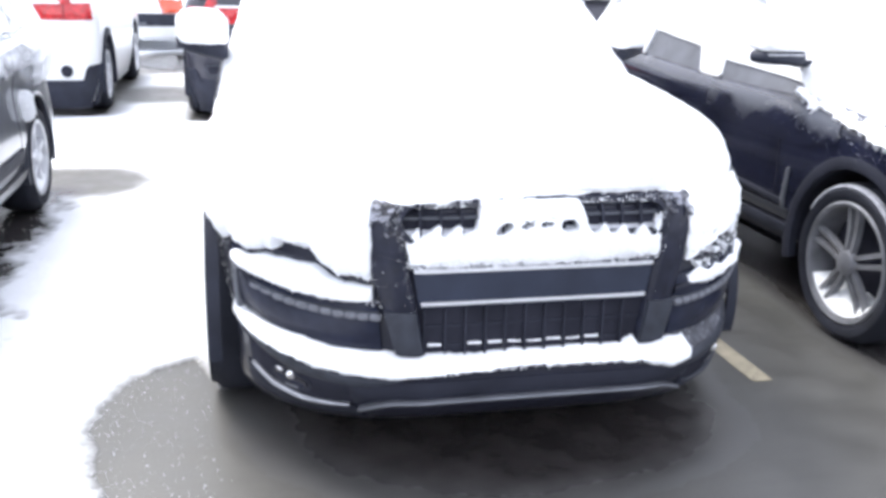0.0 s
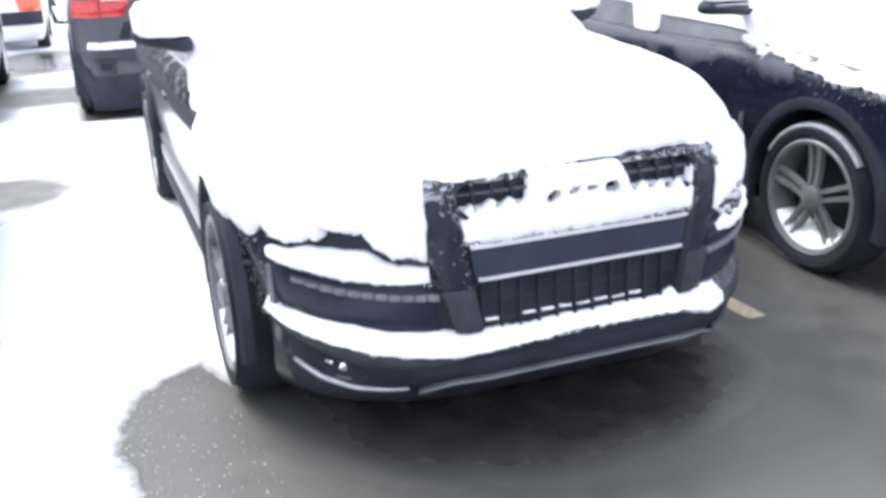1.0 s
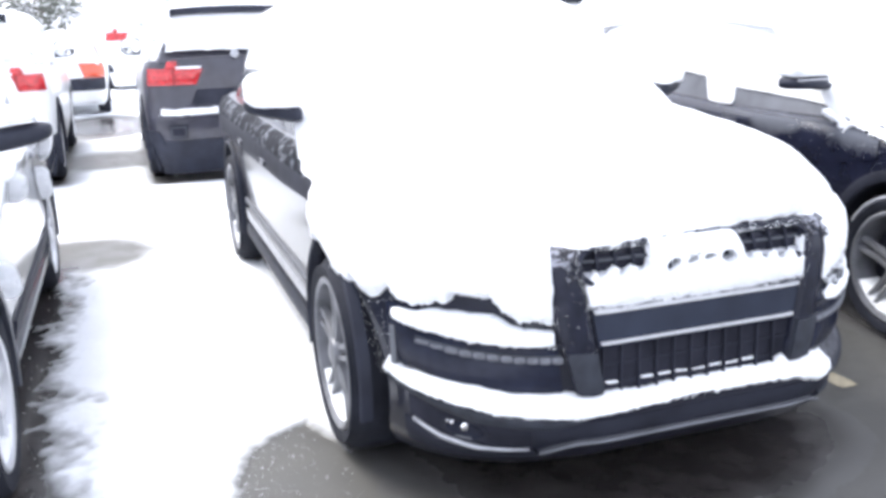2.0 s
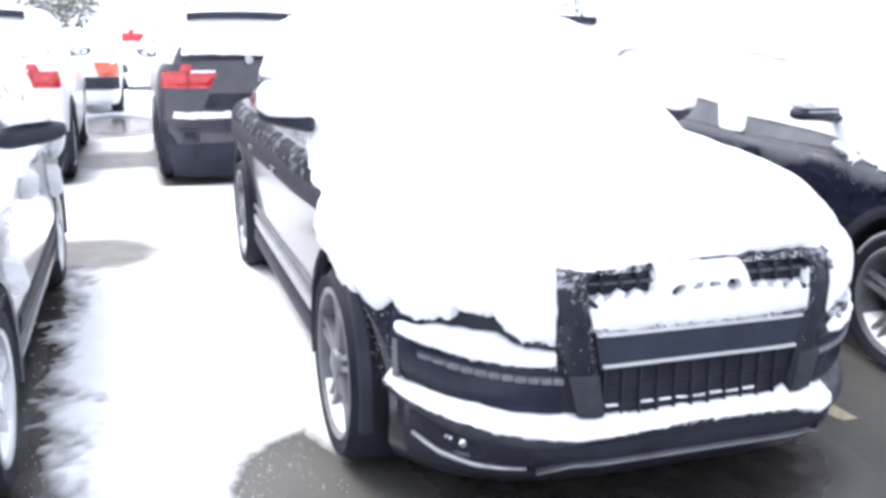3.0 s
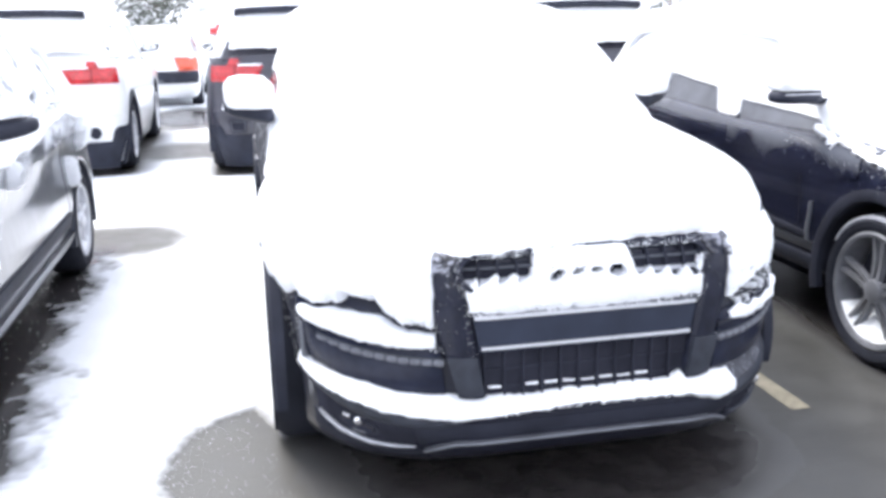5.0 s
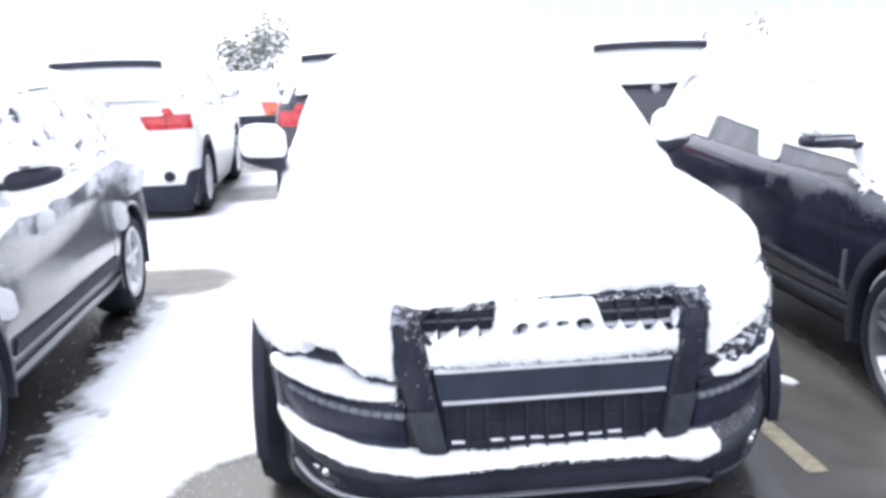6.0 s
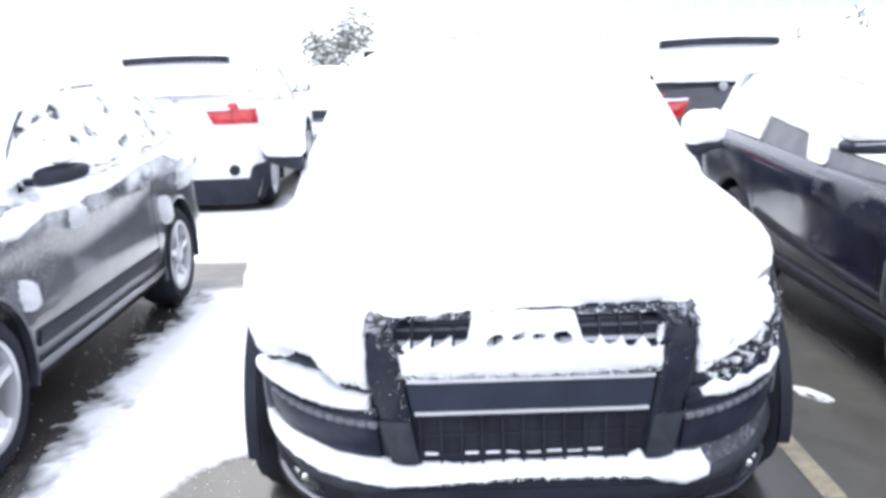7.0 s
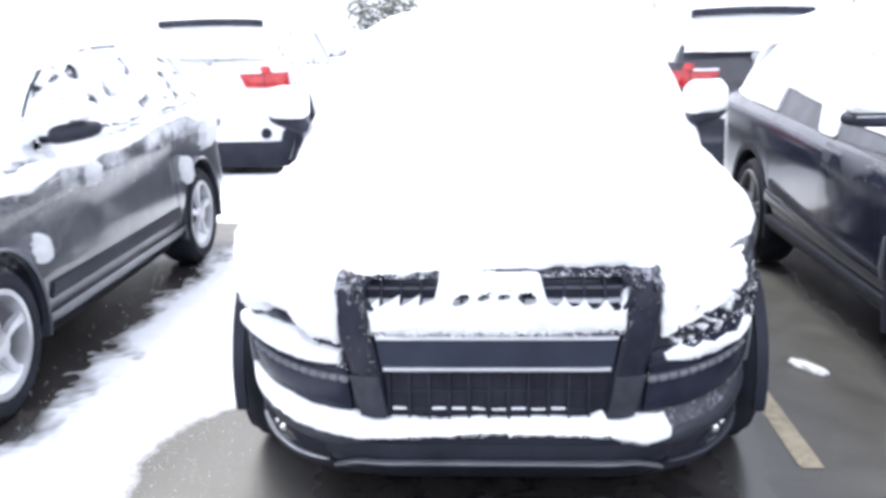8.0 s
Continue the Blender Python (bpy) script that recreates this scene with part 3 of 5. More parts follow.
def snow_depth(x, y):
    """Positive where snow lies: the lane beside the black car, and the far lanes; bare round the front and under parked cars."""
    n1 = noise.noise(Vector((x * 1.1, y * 1.1, 0.3)))
    n2 = noise.noise(Vector((x * 4.5, y * 4.5, 1.7)))
    n3 = noise.noise(Vector((x * 16, y * 16, 4.1)))
    wob = 0.02 * n1 + 0.018 * n2 + 0.014 * n3
    # lane between the grey and the black car
    left = along([(-6, -2.9), (-3, -2.6), (0.0, -2.2), (0.76, -2.13), (1.0, -2.10), (1.24, -2.16), (1.75, -2.19), (2.2, -2.24), (2.74, -2.28), (4.0, -2.18), (5.2, -2.02)], y)
    right = along([(-6, -0.9), (-3, -1.2), (0.14, -1.33), (0.28, -1.38), (0.6, -1.43), (0.8, -1.41), (1.0, -1.33), (1.12, -1.22), (1.18, -1.10), (1.24, -0.98), (1.32, -0.88), (1.5, -0.78), (5.4, -0.75)], y)
    n4 = noise.noise(Vector((x * 38, y * 38, 6.1)))
    soft = along([(-0.5, 0.6), (1.0, 0.75), (3, 0.85)], y)
    lane = min(soft * (x - left + 0.17 * n2 + 0.07 * n3 + 0.03 * n4), 1.7 * (right - x) + 0.03 * n3 + 0.04 * n4)
    # snow banked against the black SUV's front wheel
    bank = min(1.7 * (x - along([(0.87, -1.005), (1.0, -1.03), (1.1, -1.06), (1.19, -1.12)], y)), 1.7 * (y - 0.87), 1.7 * (-0.9 - x), 1.5 - y)
    lane = max(lane, bank + 0.02 * n3)
    # a short tongue of thaw behind the grey car's rear wheel
    tongue = math.hypot((x + 2.0) / 0.33, (y - 4.75) / 0.4) - 1
    lane = min(lane, 0.16 * tongue, 0.25 * (y + 4.9) + 0.25 * n1)
    if y > 5.2:
        back = along([(5.2, -2.2), (5.6, -4.2), (6.2, -9.0)], y)
        far = min(x - back, 0.5 * (y - 5.15))
        if y > 5.6:
            far = min(far, 1.5)
            for cx, cy, hw in ((-3.31, 10.25, 0.95), (-0.5, 9.85, 0.92), (2.64, 9.05, 0.9)):
                far = min(far, max(abs(x - cx) - hw, abs(y - cy) - 2.15))
            # meltwater between the rows, and grey slush beside the white car
            far = min(far, math.hypot((x + 2.0) / 0.8, (y - 14.2) / 1.8) - 1)
            far = min(far, 0.4 * (math.hypot((x + 1.9) / 0.75, (y - 9.9) / 0.8) - 0.85))
        lane = max(lane if y < 5.6 else -1, far)
    return lane + wob


def snow_sheet(name, xs, ys, label):
    bm = bmesh.new()
    rows = []
    for y in ys:
        row = []
        for x in xs:
            d = snow_depth(x, y)
            z = max(-0.012, min(0.022, d * 0.14)) + 0.003 * noise.noise(Vector((x * 9, y * 9, 2)))
            row.append(bm.verts.new((x, y, z)))
        rows.append(row)
    grid_faces(bm, rows)
    bmesh.ops.delete(bm, geom=[f for f in bm.faces if all(v.co.z < -0.006 for v in f.verts)], context='FACES')
    return tagged(part(name, bm, SLUSH), label, "snow", kind="stuff")


# wet asphalt; its dark base colour also carries the shade under parked cars
MELT_SHADE = material("meltwater_and_shade", (0.046, 0.042, 0.042), 0.14, vary=0.45, vary_scale=6, bump=0.06, bump_scale=60, spec=0.6)
sn, sl = MELT_SHADE.node_tree.nodes, MELT_SHADE.node_tree.links
geo, sep, thin, rim_blend, ease = sn.new("ShaderNodeNewGeometry"), sn.new("ShaderNodeSeparateXYZ"), sn.new("ShaderNodeMapRange"), sn.new("ShaderNodeMix"), sn.new("ShaderNodeMapRange")
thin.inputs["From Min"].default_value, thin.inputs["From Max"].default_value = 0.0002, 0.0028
rim_blend.data_type = 'RGBA'
rim_blend.inputs["A"].default_value = (0.094, 0.093, 0.09, 1)
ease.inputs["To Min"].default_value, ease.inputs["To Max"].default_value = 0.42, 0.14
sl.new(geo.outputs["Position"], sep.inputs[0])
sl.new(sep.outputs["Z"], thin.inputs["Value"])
sl.new(thin.outputs[0], rim_blend.inputs["Factor"])
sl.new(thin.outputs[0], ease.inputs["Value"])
sl.new(sn["Principled BSDF"].inputs["Base Color"].links[0].from_socket, rim_blend.inputs["B"])
sl.new(rim_blend.outputs["Result"], sn["Principled BSDF"].inputs["Base Color"])
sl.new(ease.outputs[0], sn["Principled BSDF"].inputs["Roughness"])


def melt_shade_film(x0, x1, y0, y1, edge, label):
    """A film of dark water with a ragged rim, its colour also standing for shade under cars; edge(x, y) is positive
    inside it.
    """
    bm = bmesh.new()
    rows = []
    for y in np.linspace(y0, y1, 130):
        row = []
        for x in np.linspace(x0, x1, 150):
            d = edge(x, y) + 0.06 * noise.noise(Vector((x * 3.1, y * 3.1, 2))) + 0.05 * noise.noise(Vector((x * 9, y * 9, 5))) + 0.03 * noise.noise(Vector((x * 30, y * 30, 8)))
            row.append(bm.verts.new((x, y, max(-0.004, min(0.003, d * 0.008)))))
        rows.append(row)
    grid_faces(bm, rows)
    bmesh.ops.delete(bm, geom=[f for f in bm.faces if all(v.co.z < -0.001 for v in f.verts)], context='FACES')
    return tagged(part("melt_shade_film", bm, MELT_SHADE), label, "water", kind="stuff")


# the next three films paint in shade below the cars as well as wetness
melt_shade_film(-1.1, 1.7, -0.9, 1.6, lambda x, y: 1 - math.hypot((x - 0.08) / 1.0, (y - 0.5) / 0.7) if y < 0.5 else 1 - abs(x - 0.08) / 1.0, "dark wet film with painted shade on the asphalt under the black SUV's nose")
# this rim follows the edge of the SUV's shadow on the ground
melt_shade_film(1.55, 4.2, 0.0, 5.2, lambda x, y: min(1.6 * (x - along([(0.0, 1.72), (1.2, 1.78), (1.55, 1.82), (1.85, 1.90), (2.3, 1.90), (2.83, 1.86), (3.44, 1.92)], y)), 0.8 * (y - 0.25), 0.8 * (5.0 - y), 2.0 * (3.8 - x)), "shade under the dark SUV, drawn as a dark wet film")
melt_shade_film(-3.4, -1.9, 0.2, 4.9, lambda x, y: min(1 - abs(x + 2.6) / 0.62, 0.8 * (y - 0.35), 0.8 * (4.7 - y)), "dark wet film with painted shade along the grey SUV's side")
melt_shade_film(-3.0, -1.0, 11.5, 17.0, lambda x, y: 1 - math.hypot((x + 2.0) / 0.75, (y - 14.2) / 1.7), "meltwater between the rows of parked cars")
snow_sheet("ground_snow", np.linspace(-3.0, -0.6, 170), np.linspace(-5.4, 5.6, 660), "bright trodden snow between the parked cars")
snow_sheet("ground_snow", np.linspace(-40, 40, 330), np.linspace(5.45, 60, 260), "bright snow on the far lanes")
for x0, x1, y0, y1 in ((-400, 400, 60, 600), (-400, -40, -40, 60), (40, 400, -40, 60)):
    bm = bmesh.new()
    grid_faces(bm, [[bm.verts.new((x, y, 0.02 + 0.004 * noise.noise(Vector((x, y, 0))))) for x in np.linspace(x0, x1, 30)] for y in np.linspace(y0, y1, 30)])
    tagged(part("ground_snow", bm, SNOW), "unbroken snow on the ground far off", "snow", kind="stuff")



def slush_grain(rng):
    """A place near the edge of the snow, denser towards it."""
    y = rng.uniform(-0.4, 1.25)
    edge = along([(-0.4, -1.25), (0.14, -1.33), (0.28, -1.38), (0.6, -1.43), (0.8, -1.41), (1.0, -1.33), (1.12, -1.22), (1.25, -1.0)], y)
    return edge + 0.45 * rng.random() ** 2.4 - 0.02, y


def lane_grain(rng):
    y = rng.uniform(0.2, 4.2)
    return -2.05 - 0.45 * rng.random() ** 1.6, y


grains(lambda x, y, o: Vector((x, y, 0.003)), slush_grain, 800, 0.0008, 0.0032, 101, "wet specks of slush at the edge of the snow")
grains(lambda x, y, o: Vector((x, y, 0.004)), lane_grain, 500, 0.0008, 0.004, 103, "crumbs of slush on wet asphalt beside the grey SUV")
bm = bmesh.new()
rows = []
for k, y in enumerate(np.linspace(0.6, 5.4, 60)):
    e = 0.006 * noise.noise(Vector((y * 9, 0, 0)))
    rows.append([bm.verts.new((x, y, 0.004)) for x in (1.19 + e, 1.215, 1.26, 1.285 - e)])
grid_faces(bm, rows)
LINE = material("worn_yellow_line_paint", (0.40, 0.35, 0.25), 0.6, vary=0.25, vary_scale=14, fleck=0.1, fleck_color=(0.12, 0.11, 0.1), patch=0.4)
tagged(part("parking_line", bm, LINE), "worn pale yellow parking bay line", "line", kind="structure")


# ---- the black SUV in the middle ----
def fog_ring(P, x, z, r1, r0):
    """A ring or disc lying on the bumper's skin."""
    bm = bmesh.new()
    rows = []
    for k in range(29):
        a = 2 * math.pi * k / 28
        rows.append([bm.verts.new(P(x + r * math.cos(a), z + r * 0.62 * math.sin(a), o)) for r, o in ((r1, -0.01), (r1, 0.006), (max(r0, 0.001), 0.004), (max(r0, 0.001), -0.01))])
    grid_faces(bm, rows)
    return bm


def centre_suv():
    car = thing("suv", "black SUV, its bonnet and roof buried under snow", "car")
    levels = [(0.17, 0.20, 0.07, 0.1), (0.22, 0.10, 0.045, 0.05), (0.27, 0.02, 0.04, 0.03), (0.32, -0.01, 0.042, 0.02), (0.36, -0.04, 0.042, 0.0), (0.42, -0.055, 0.04, -0.02), (0.45, -0.05, 0.038, -0.03),
              (0.485, 0.0, 0.034, -0.03), (0.6, 0.0, 0.022, -0.03), (0.72, 0.003, 0.010, 0.0), (0.84, 0.01, 0.0, 0.01), (0.91, 0.022, 0.008, 0.03), (0.955, 0.045, 0.035, 0.06), (0.98, 0.09, 0.08, 0.1)]
    belt = [(0, 0.98), (0.35, 1.0), (0.8, 1.05), (1.5, 1.10), (3.0, 1.12), (5.2, 1.14)]
    c = Car(5.15, 0.985, 0.3, 0.8, 0.6, 0.45, levels, belt, (1.55, 2.45, 4.35, 5.0, 1.74, 0.93, 0.70), (0.965, 4.15), 0.385)
    body = part("body", c.shell(), BLACK_PAINT, car)
    c.cut_arches(body, 0.455)
    part("cabin", c.cabin_shell(), BLACK_PAINT, car)
    for s in (-1, 1):
        for f0, f1, a, b in ((0.10, 0.42, 0.0, 0.0), (0.45, 0.72, 0, 0), (0.75, 0.94, 0, -0.02)):
            part("side_window", c.side_window(f0, f1, s, 0.08, 0.86, a, b), GLASS, car)
        for y in c.axles:
            wheel(car, (s * 0.872, y, 0.385), s, 0.385, 0.300, 0.28, PALE_ALLOY, 5, True, 0.85)
            for a0, a1 in ((-0.25, 1.05), (2.15, math.pi + 0.25)) if y < 2 else ((-0.25, math.pi + 0.25),):
                ring_arc(car, "arch_lip", (s * 0.955, y, 0.395), s, 0.445, 0.466, a0, a1, 0.052, PLASTIC)
        bm = band(lambda y, z, o, s=s: c.side(s, y, z, o), [(1.5, 0.37), (3.68, 0.37)], [(1.5, 0.29), (3.68, 0.29)], 0.03, 0.06, 12, 3, 0.01)
        part("side_sill", bm, PLASTIC, car)
        bm = band(lambda y, z, o, s=s: c.side(s, y, z, o), [(1.46, 0.47), (3.68, 0.46)], [(1.46, 0.40), (3.68, 0.395)], 0.022, 0.03, 20, 3, 0.008)
        part("sill_strip", bm, TRIM, car, "pale satin strip over the sill")
        bm = band(lambda y, z, o, s=s: c.side(s, y, z, o), [(1.46, 0.535), (3.70, 0.53)], [(1.46, 0.505), (3.70, 0.50)], 0.012, 0.02, 12, 3, 0.006)
        part("side_moulding", bm, SATIN, car)
        def flank(y, z, o, s=s):
            return c.flank(s, y, z, o)
        # dark reflection in the upper doors, put in as a matt dark band
        strip = band(flank, [(1.12, 1.03), (1.4, 1.02), (2.33, 1.01), (4.75, 1.01)], [(1.12, 0.945), (1.26, 0.938), (1.97, 0.906), (3.49, 0.880), (4.75, 0.88)], 0.006, 0.03, 60, 5, 0.003)
        part("belt_reflection", strip, GRILLE, car, "dark reflection along the tops of the doors, laid on as a matt band")
        glass = band(flank, [(1.48, 1.06), (1.6, 1.10), (4.75, 1.125)], [(1.42, 1.016), (2.33, 1.012), (4.75, 1.012)], 0.010, 0.03, 60, 4, 0.003)
        part("window_strip", glass, DIRTY_GLASS, car, "dirty glass showing below the snow")
        for y in (2.55, 3.6):
            part("door_seam", band(flank, [(y - 0.004, 1.0), (y + 0.004, 1.0)], [(y - 0.004, 0.54), (y + 0.004, 0.54)], 0.003, 0.01, 2, 14), WELL, car)
        for y in (2.55, 3.5):
            part("door_handle", box(0.03, 0.2, 0.03, (s * 1.0, y, 0.93), 0.01), BLACK_PAINT, car)
        mirror(car, (s * 1.035, 1.83, 1.268), s, 0.24, 0.085, 0.11, None, "door_mirror", 0.15, 0.8)
    F = c.front
    # grille surround: two broad posts and a bar over the top
    for s in (-1, 1):
        def P(x, z, o, s=s):
            return F(s * x, z, o)
        post = bmesh.new()
        rows = []
        for z, xi, xo in ((0.492, 0.342, 0.430), (0.56, 0.352, 0.448), (0.65, 0.368, 0.472), (0.76, 0.388, 0.508), (0.86, 0.408, 0.524), (0.93, 0.424, 0.53), (0.965, 0.43, 0.52)):
            rows.append([post.verts.new(P(lerp(xi, xo, f), z, o)) for f, o in ((0, -0.03), (0.03, 0.02), (0.15, 0.034), (0.5, 0.038), (0.85, 0.032), (0.97, 0.02), (1, -0.03))])
        grid_faces(post, rows)
        post.faces.new(rows[0])
        post.faces.new(rows[-1])
        part("grille_post", post, POST_PAINT, car)
        part("post_insert", band(P, [(0.372, 0.635), (0.462, 0.635)], [(0.350, 0.50), (0.428, 0.50)], 0.042, 0.02, 6, 6, 0.004), INSERT, car, "matt grey lower post panel")
        part("post_crust", band(P, [(0.428, 0.972), (0.53, 0.972)], [(0.404, 0.83 if s < 0 else 0.90), (0.522, 0.83 if s < 0 else 0.90)], 0.040, 0.03, 40, 30, 0.004, 0.004, 4.0 + s, lambda x, z, s=s: 0.8 * noise.noise(Vector((x * 45, z * 45, s))) + 0.4 * noise.noise(Vector((x * 120, z * 120, s))) + 9 * (z - (0.915 if s < 0 else 0.945)) > 0), CRUST, car, "black paint crusted with snow")
        part("bumper_corner", band(P, [(0.55, 0.298), (0.64, 0.284), (0.717, 0.274), (0.812, 0.288), (0.90, 0.33)], [(0.52, 0.20), (0.717, 0.195), (0.90, 0.23)], 0.006, 0.03, 24, 5, 0.004), GRILLE, car)
        # lamp unit
        lamp = part("headlight", band(P, [(0.49, 0.70), (0.62, 0.715), (0.8, 0.735), (0.915, 0.745)], [(0.47, 0.50), (0.62, 0.495), (0.8, 0.505), (0.915, 0.535)], 0.012, 0.05, 22, 8, 0.012), LENS, car)
        part("led_strip", band(P, [(0.478, 0.628), (0.6, 0.63), (0.73, 0.637), (0.85, 0.65)], [(0.478, 0.603), (0.6, 0.604), (0.73, 0.611), (0.85, 0.63)], 0.027, 0.02, 20, 2, 0.003), DULL, lamp)
        for k in range(11):
            x, z = 0.472 + 0.0346 * k, along([(0, 0.613), (3, 0.614), (7, 0.622), (10, 0.634)], k)
            h = 0.0105 if k < 9 else 0.007
            part("led_lamp", band(P, [(x, z + h * 0.7), (x + 0.006, z + h), (x + 0.024, z + h), (x + 0.030, z + h * 0.7)], [(x, z - h * 0.7), (x + 0.006, z - h), (x + 0.024, z - h), (x + 0.030, z - h * 0.7)], 0.031, 0.02, 8, 4, 0.004), LED, lamp)
        part("lamp_edge", band(P, [(0.896, 0.66), (0.908, 0.66)], [(0.902, 0.52), (0.913, 0.52)], 0.024, 0.03, 3, 8, 0.003), SATIN, lamp, "light edge of the lens")
        part("lamp_edge", band(P, [(0.475, 0.668), (0.905, 0.705)], [(0.475, 0.655), (0.905, 0.69)], 0.026, 0.02, 18, 2), BLACK_PAINT, lamp)
        # lower side intake with fog lamp
        part("bumper_blade", band(P, [(0.39, 0.44), (0.5, 0.435), (0.714, 0.45), (0.93, 0.49)], [(0.39, 0.425), (0.5, 0.391), (0.562, 0.386), (0.715, 0.386), (0.809, 0.408), (0.93, 0.445)], 0.010, 0.05, 30, 4, 0.008), INSERT, car)
        part("side_intake", band(P, [(0.56, 0.388), (0.715, 0.386), (0.809, 0.405), (0.885, 0.418)], [(0.56, 0.30), (0.717, 0.284), (0.812, 0.30), (0.885, 0.335)], 0.002, 0.03, 20, 5), WELL, car)
        ring = part("fog_lamp", fog_ring(P, 0.742, 0.345, 0.066, 0.052), GRILLE, car)
        part("lens", fog_ring(P, 0.742, 0.345, 0.05, 0.0), LENS, ring)
        for x, z, r in ((0.738, 0.364, 0.016), (0.772, 0.368, 0.008), (0.784, 0.369, 0.006)):
            g = bmesh.new()
            bmesh.ops.create_uvsphere(g, u_segments=12, v_segments=8, radius=r, matrix=Matrix.Translation(P(x, z, 0.006)) @ Matrix.Diagonal((1, 0.4, 1, 1)))
            part("bulb", g, BRIGHT, ring)
        part("reflector", band(P, [(0.728, 0.321), (0.77, 0.319)], [(0.728, 0.31), (0.77, 0.308)], 0.007, 0.01, 6, 2, 0.002), SATIN, ring)
        # same trim both sides; the right one's dimmer light is put into its colour
        part("intake_trim", band(P, [(0.569, 0.304), (0.64, 0.296), (0.717, 0.291), (0.812, 0.306), (0.877, 0.338)], [(0.569, 0.296), (0.64, 0.283), (0.717, 0.273), (0.812, 0.286), (0.877, 0.326)], 0.012, 0.03, 24, 3, 0.005), TRIM if s < 0 else DULL, car, "satin trim in a brighter material for its lit side" if s < 0 else "")
    # grille: backing, bars, plate carrier
    part("grille_backing", band(F, [(-0.43, 0.965), (0.43, 0.965)], [(-0.345, 0.49), (0.345, 0.49)], 0.003, 0.03, 20, 10), WELL, car)
    for s in (-1, 1):
        bend = bmesh.new()
        rows = []
        for a in np.linspace(-0.5, 0.5, 15) * math.pi:
            rows.append([bend.verts.new(F(s * (0.362 + r * 1.15 * math.cos(a)), 0.906 + r * math.sin(a), o)) for r, o in ((0.046, 0.0), (0.046, 0.034), (0.050, 0.038), (0.062, 0.036), (0.062, 0.0))])
        grid_faces(bend, rows, close=True)
        part("grille_end", bend, POST_PAINT, car, "rounded end of the grille opening")
    part("grille_top_bar", band(F, [(-0.47, 0.99), (0.47, 0.99)], [(-0.45, 0.958), (0.45, 0.958)], 0.03, 0.05, 24, 4, 0.008), POST_PAINT, car)
    for z, h, stuff in ((0.876, 0.006, TRIM), (0.917, 0.004, DULL), (0.951, 0.005, DULL)):
        w = lerp(0.385, 0.425, (z - 0.77) / 0.17)
        part("grille_slat", band(F, [(-w, z + h), (w, z + h)], [(-w, z - h), (w, z - h)], 0.016, 0.03, 20, 2), stuff, car)
    for k in range(14):
        x = -0.425 + k * 0.0635 if k < 7 else 0.023 + (k - 7) * 0.0635
        part("grille_rib", band(F, [(x - 0.004, 0.955), (x + 0.004, 0.955)], [(x - 0.004, 0.78), (x + 0.004, 0.78)], 0.024, 0.03, 2, 6), GRILLE, car)
    part("plate_carrier", band(F, [(-0.385, 0.775), (0.385, 0.775)], [(-0.362, 0.645), (0.362, 0.645)], 0.024, 0.04, 24, 6, 0.004), PLATE, car, "plain dark panel with no plate")
    for z, w in ((0.762, 0.378), (0.660, 0.357)):
        part("chrome_strip", band(F, [(-w, z + 0.005), (w, z + 0.005)], [(-w, z - 0.005), (w, z - 0.005)], 0.034, 0.02, 24, 2), CHROME, car, "thin bright chrome strip")
    for z in (0.515, 0.578):
        w = lerp(0.345, 0.36, (z - 0.5) / 0.12)
        part("grille_slat", band(F, [(-w, z + 0.005), (w, z + 0.005)], [(-w, z - 0.005), (w, z - 0.005)], 0.008, 0.02, 20, 2), GRILLE, car)
    for k in range(11):
        x = -0.345 + k * 0.064 if k < 10 else 0.295
        part("grille_rib", band(F, [(x - 0.004, 0.64), (x + 0.004, 0.64)], [(x - 0.004, 0.485), (x + 0.004, 0.485)], 0.018, 0.03, 2, 6), GRILLE, car)
    # lower lip
    part("bumper_core", band(F, [(-0.56, 0.415), (0.56, 0.415)], [(-0.56, 0.33), (0.56, 0.33)], 0.004, 0.03, 24, 4, 0.004), GRILLE, car)
    part("skid_lip", band(F, [(-0.54, 0.298), (-0.44, 0.345), (-0.3, 0.352), (0.3, 0.352), (0.44, 0.345), (0.54, 0.298)], [(-0.54, 0.285), (-0.44, 0.327), (-0.3, 0.334), (0.3, 0.334), (0.44, 0.327), (0.54, 0.285)], 0.03, 0.05, 40, 3, 0.006), SATIN, car, "satin grey lip")
    part("skid_plate", band(F, [(-0.52, 0.29), (0.52, 0.29)], [(-0.45, 0.19), (0.45, 0.19)], -0.03, 0.04, 20, 5), PLASTIC, car)
    return c, car


suv_shape, suv = centre_suv()


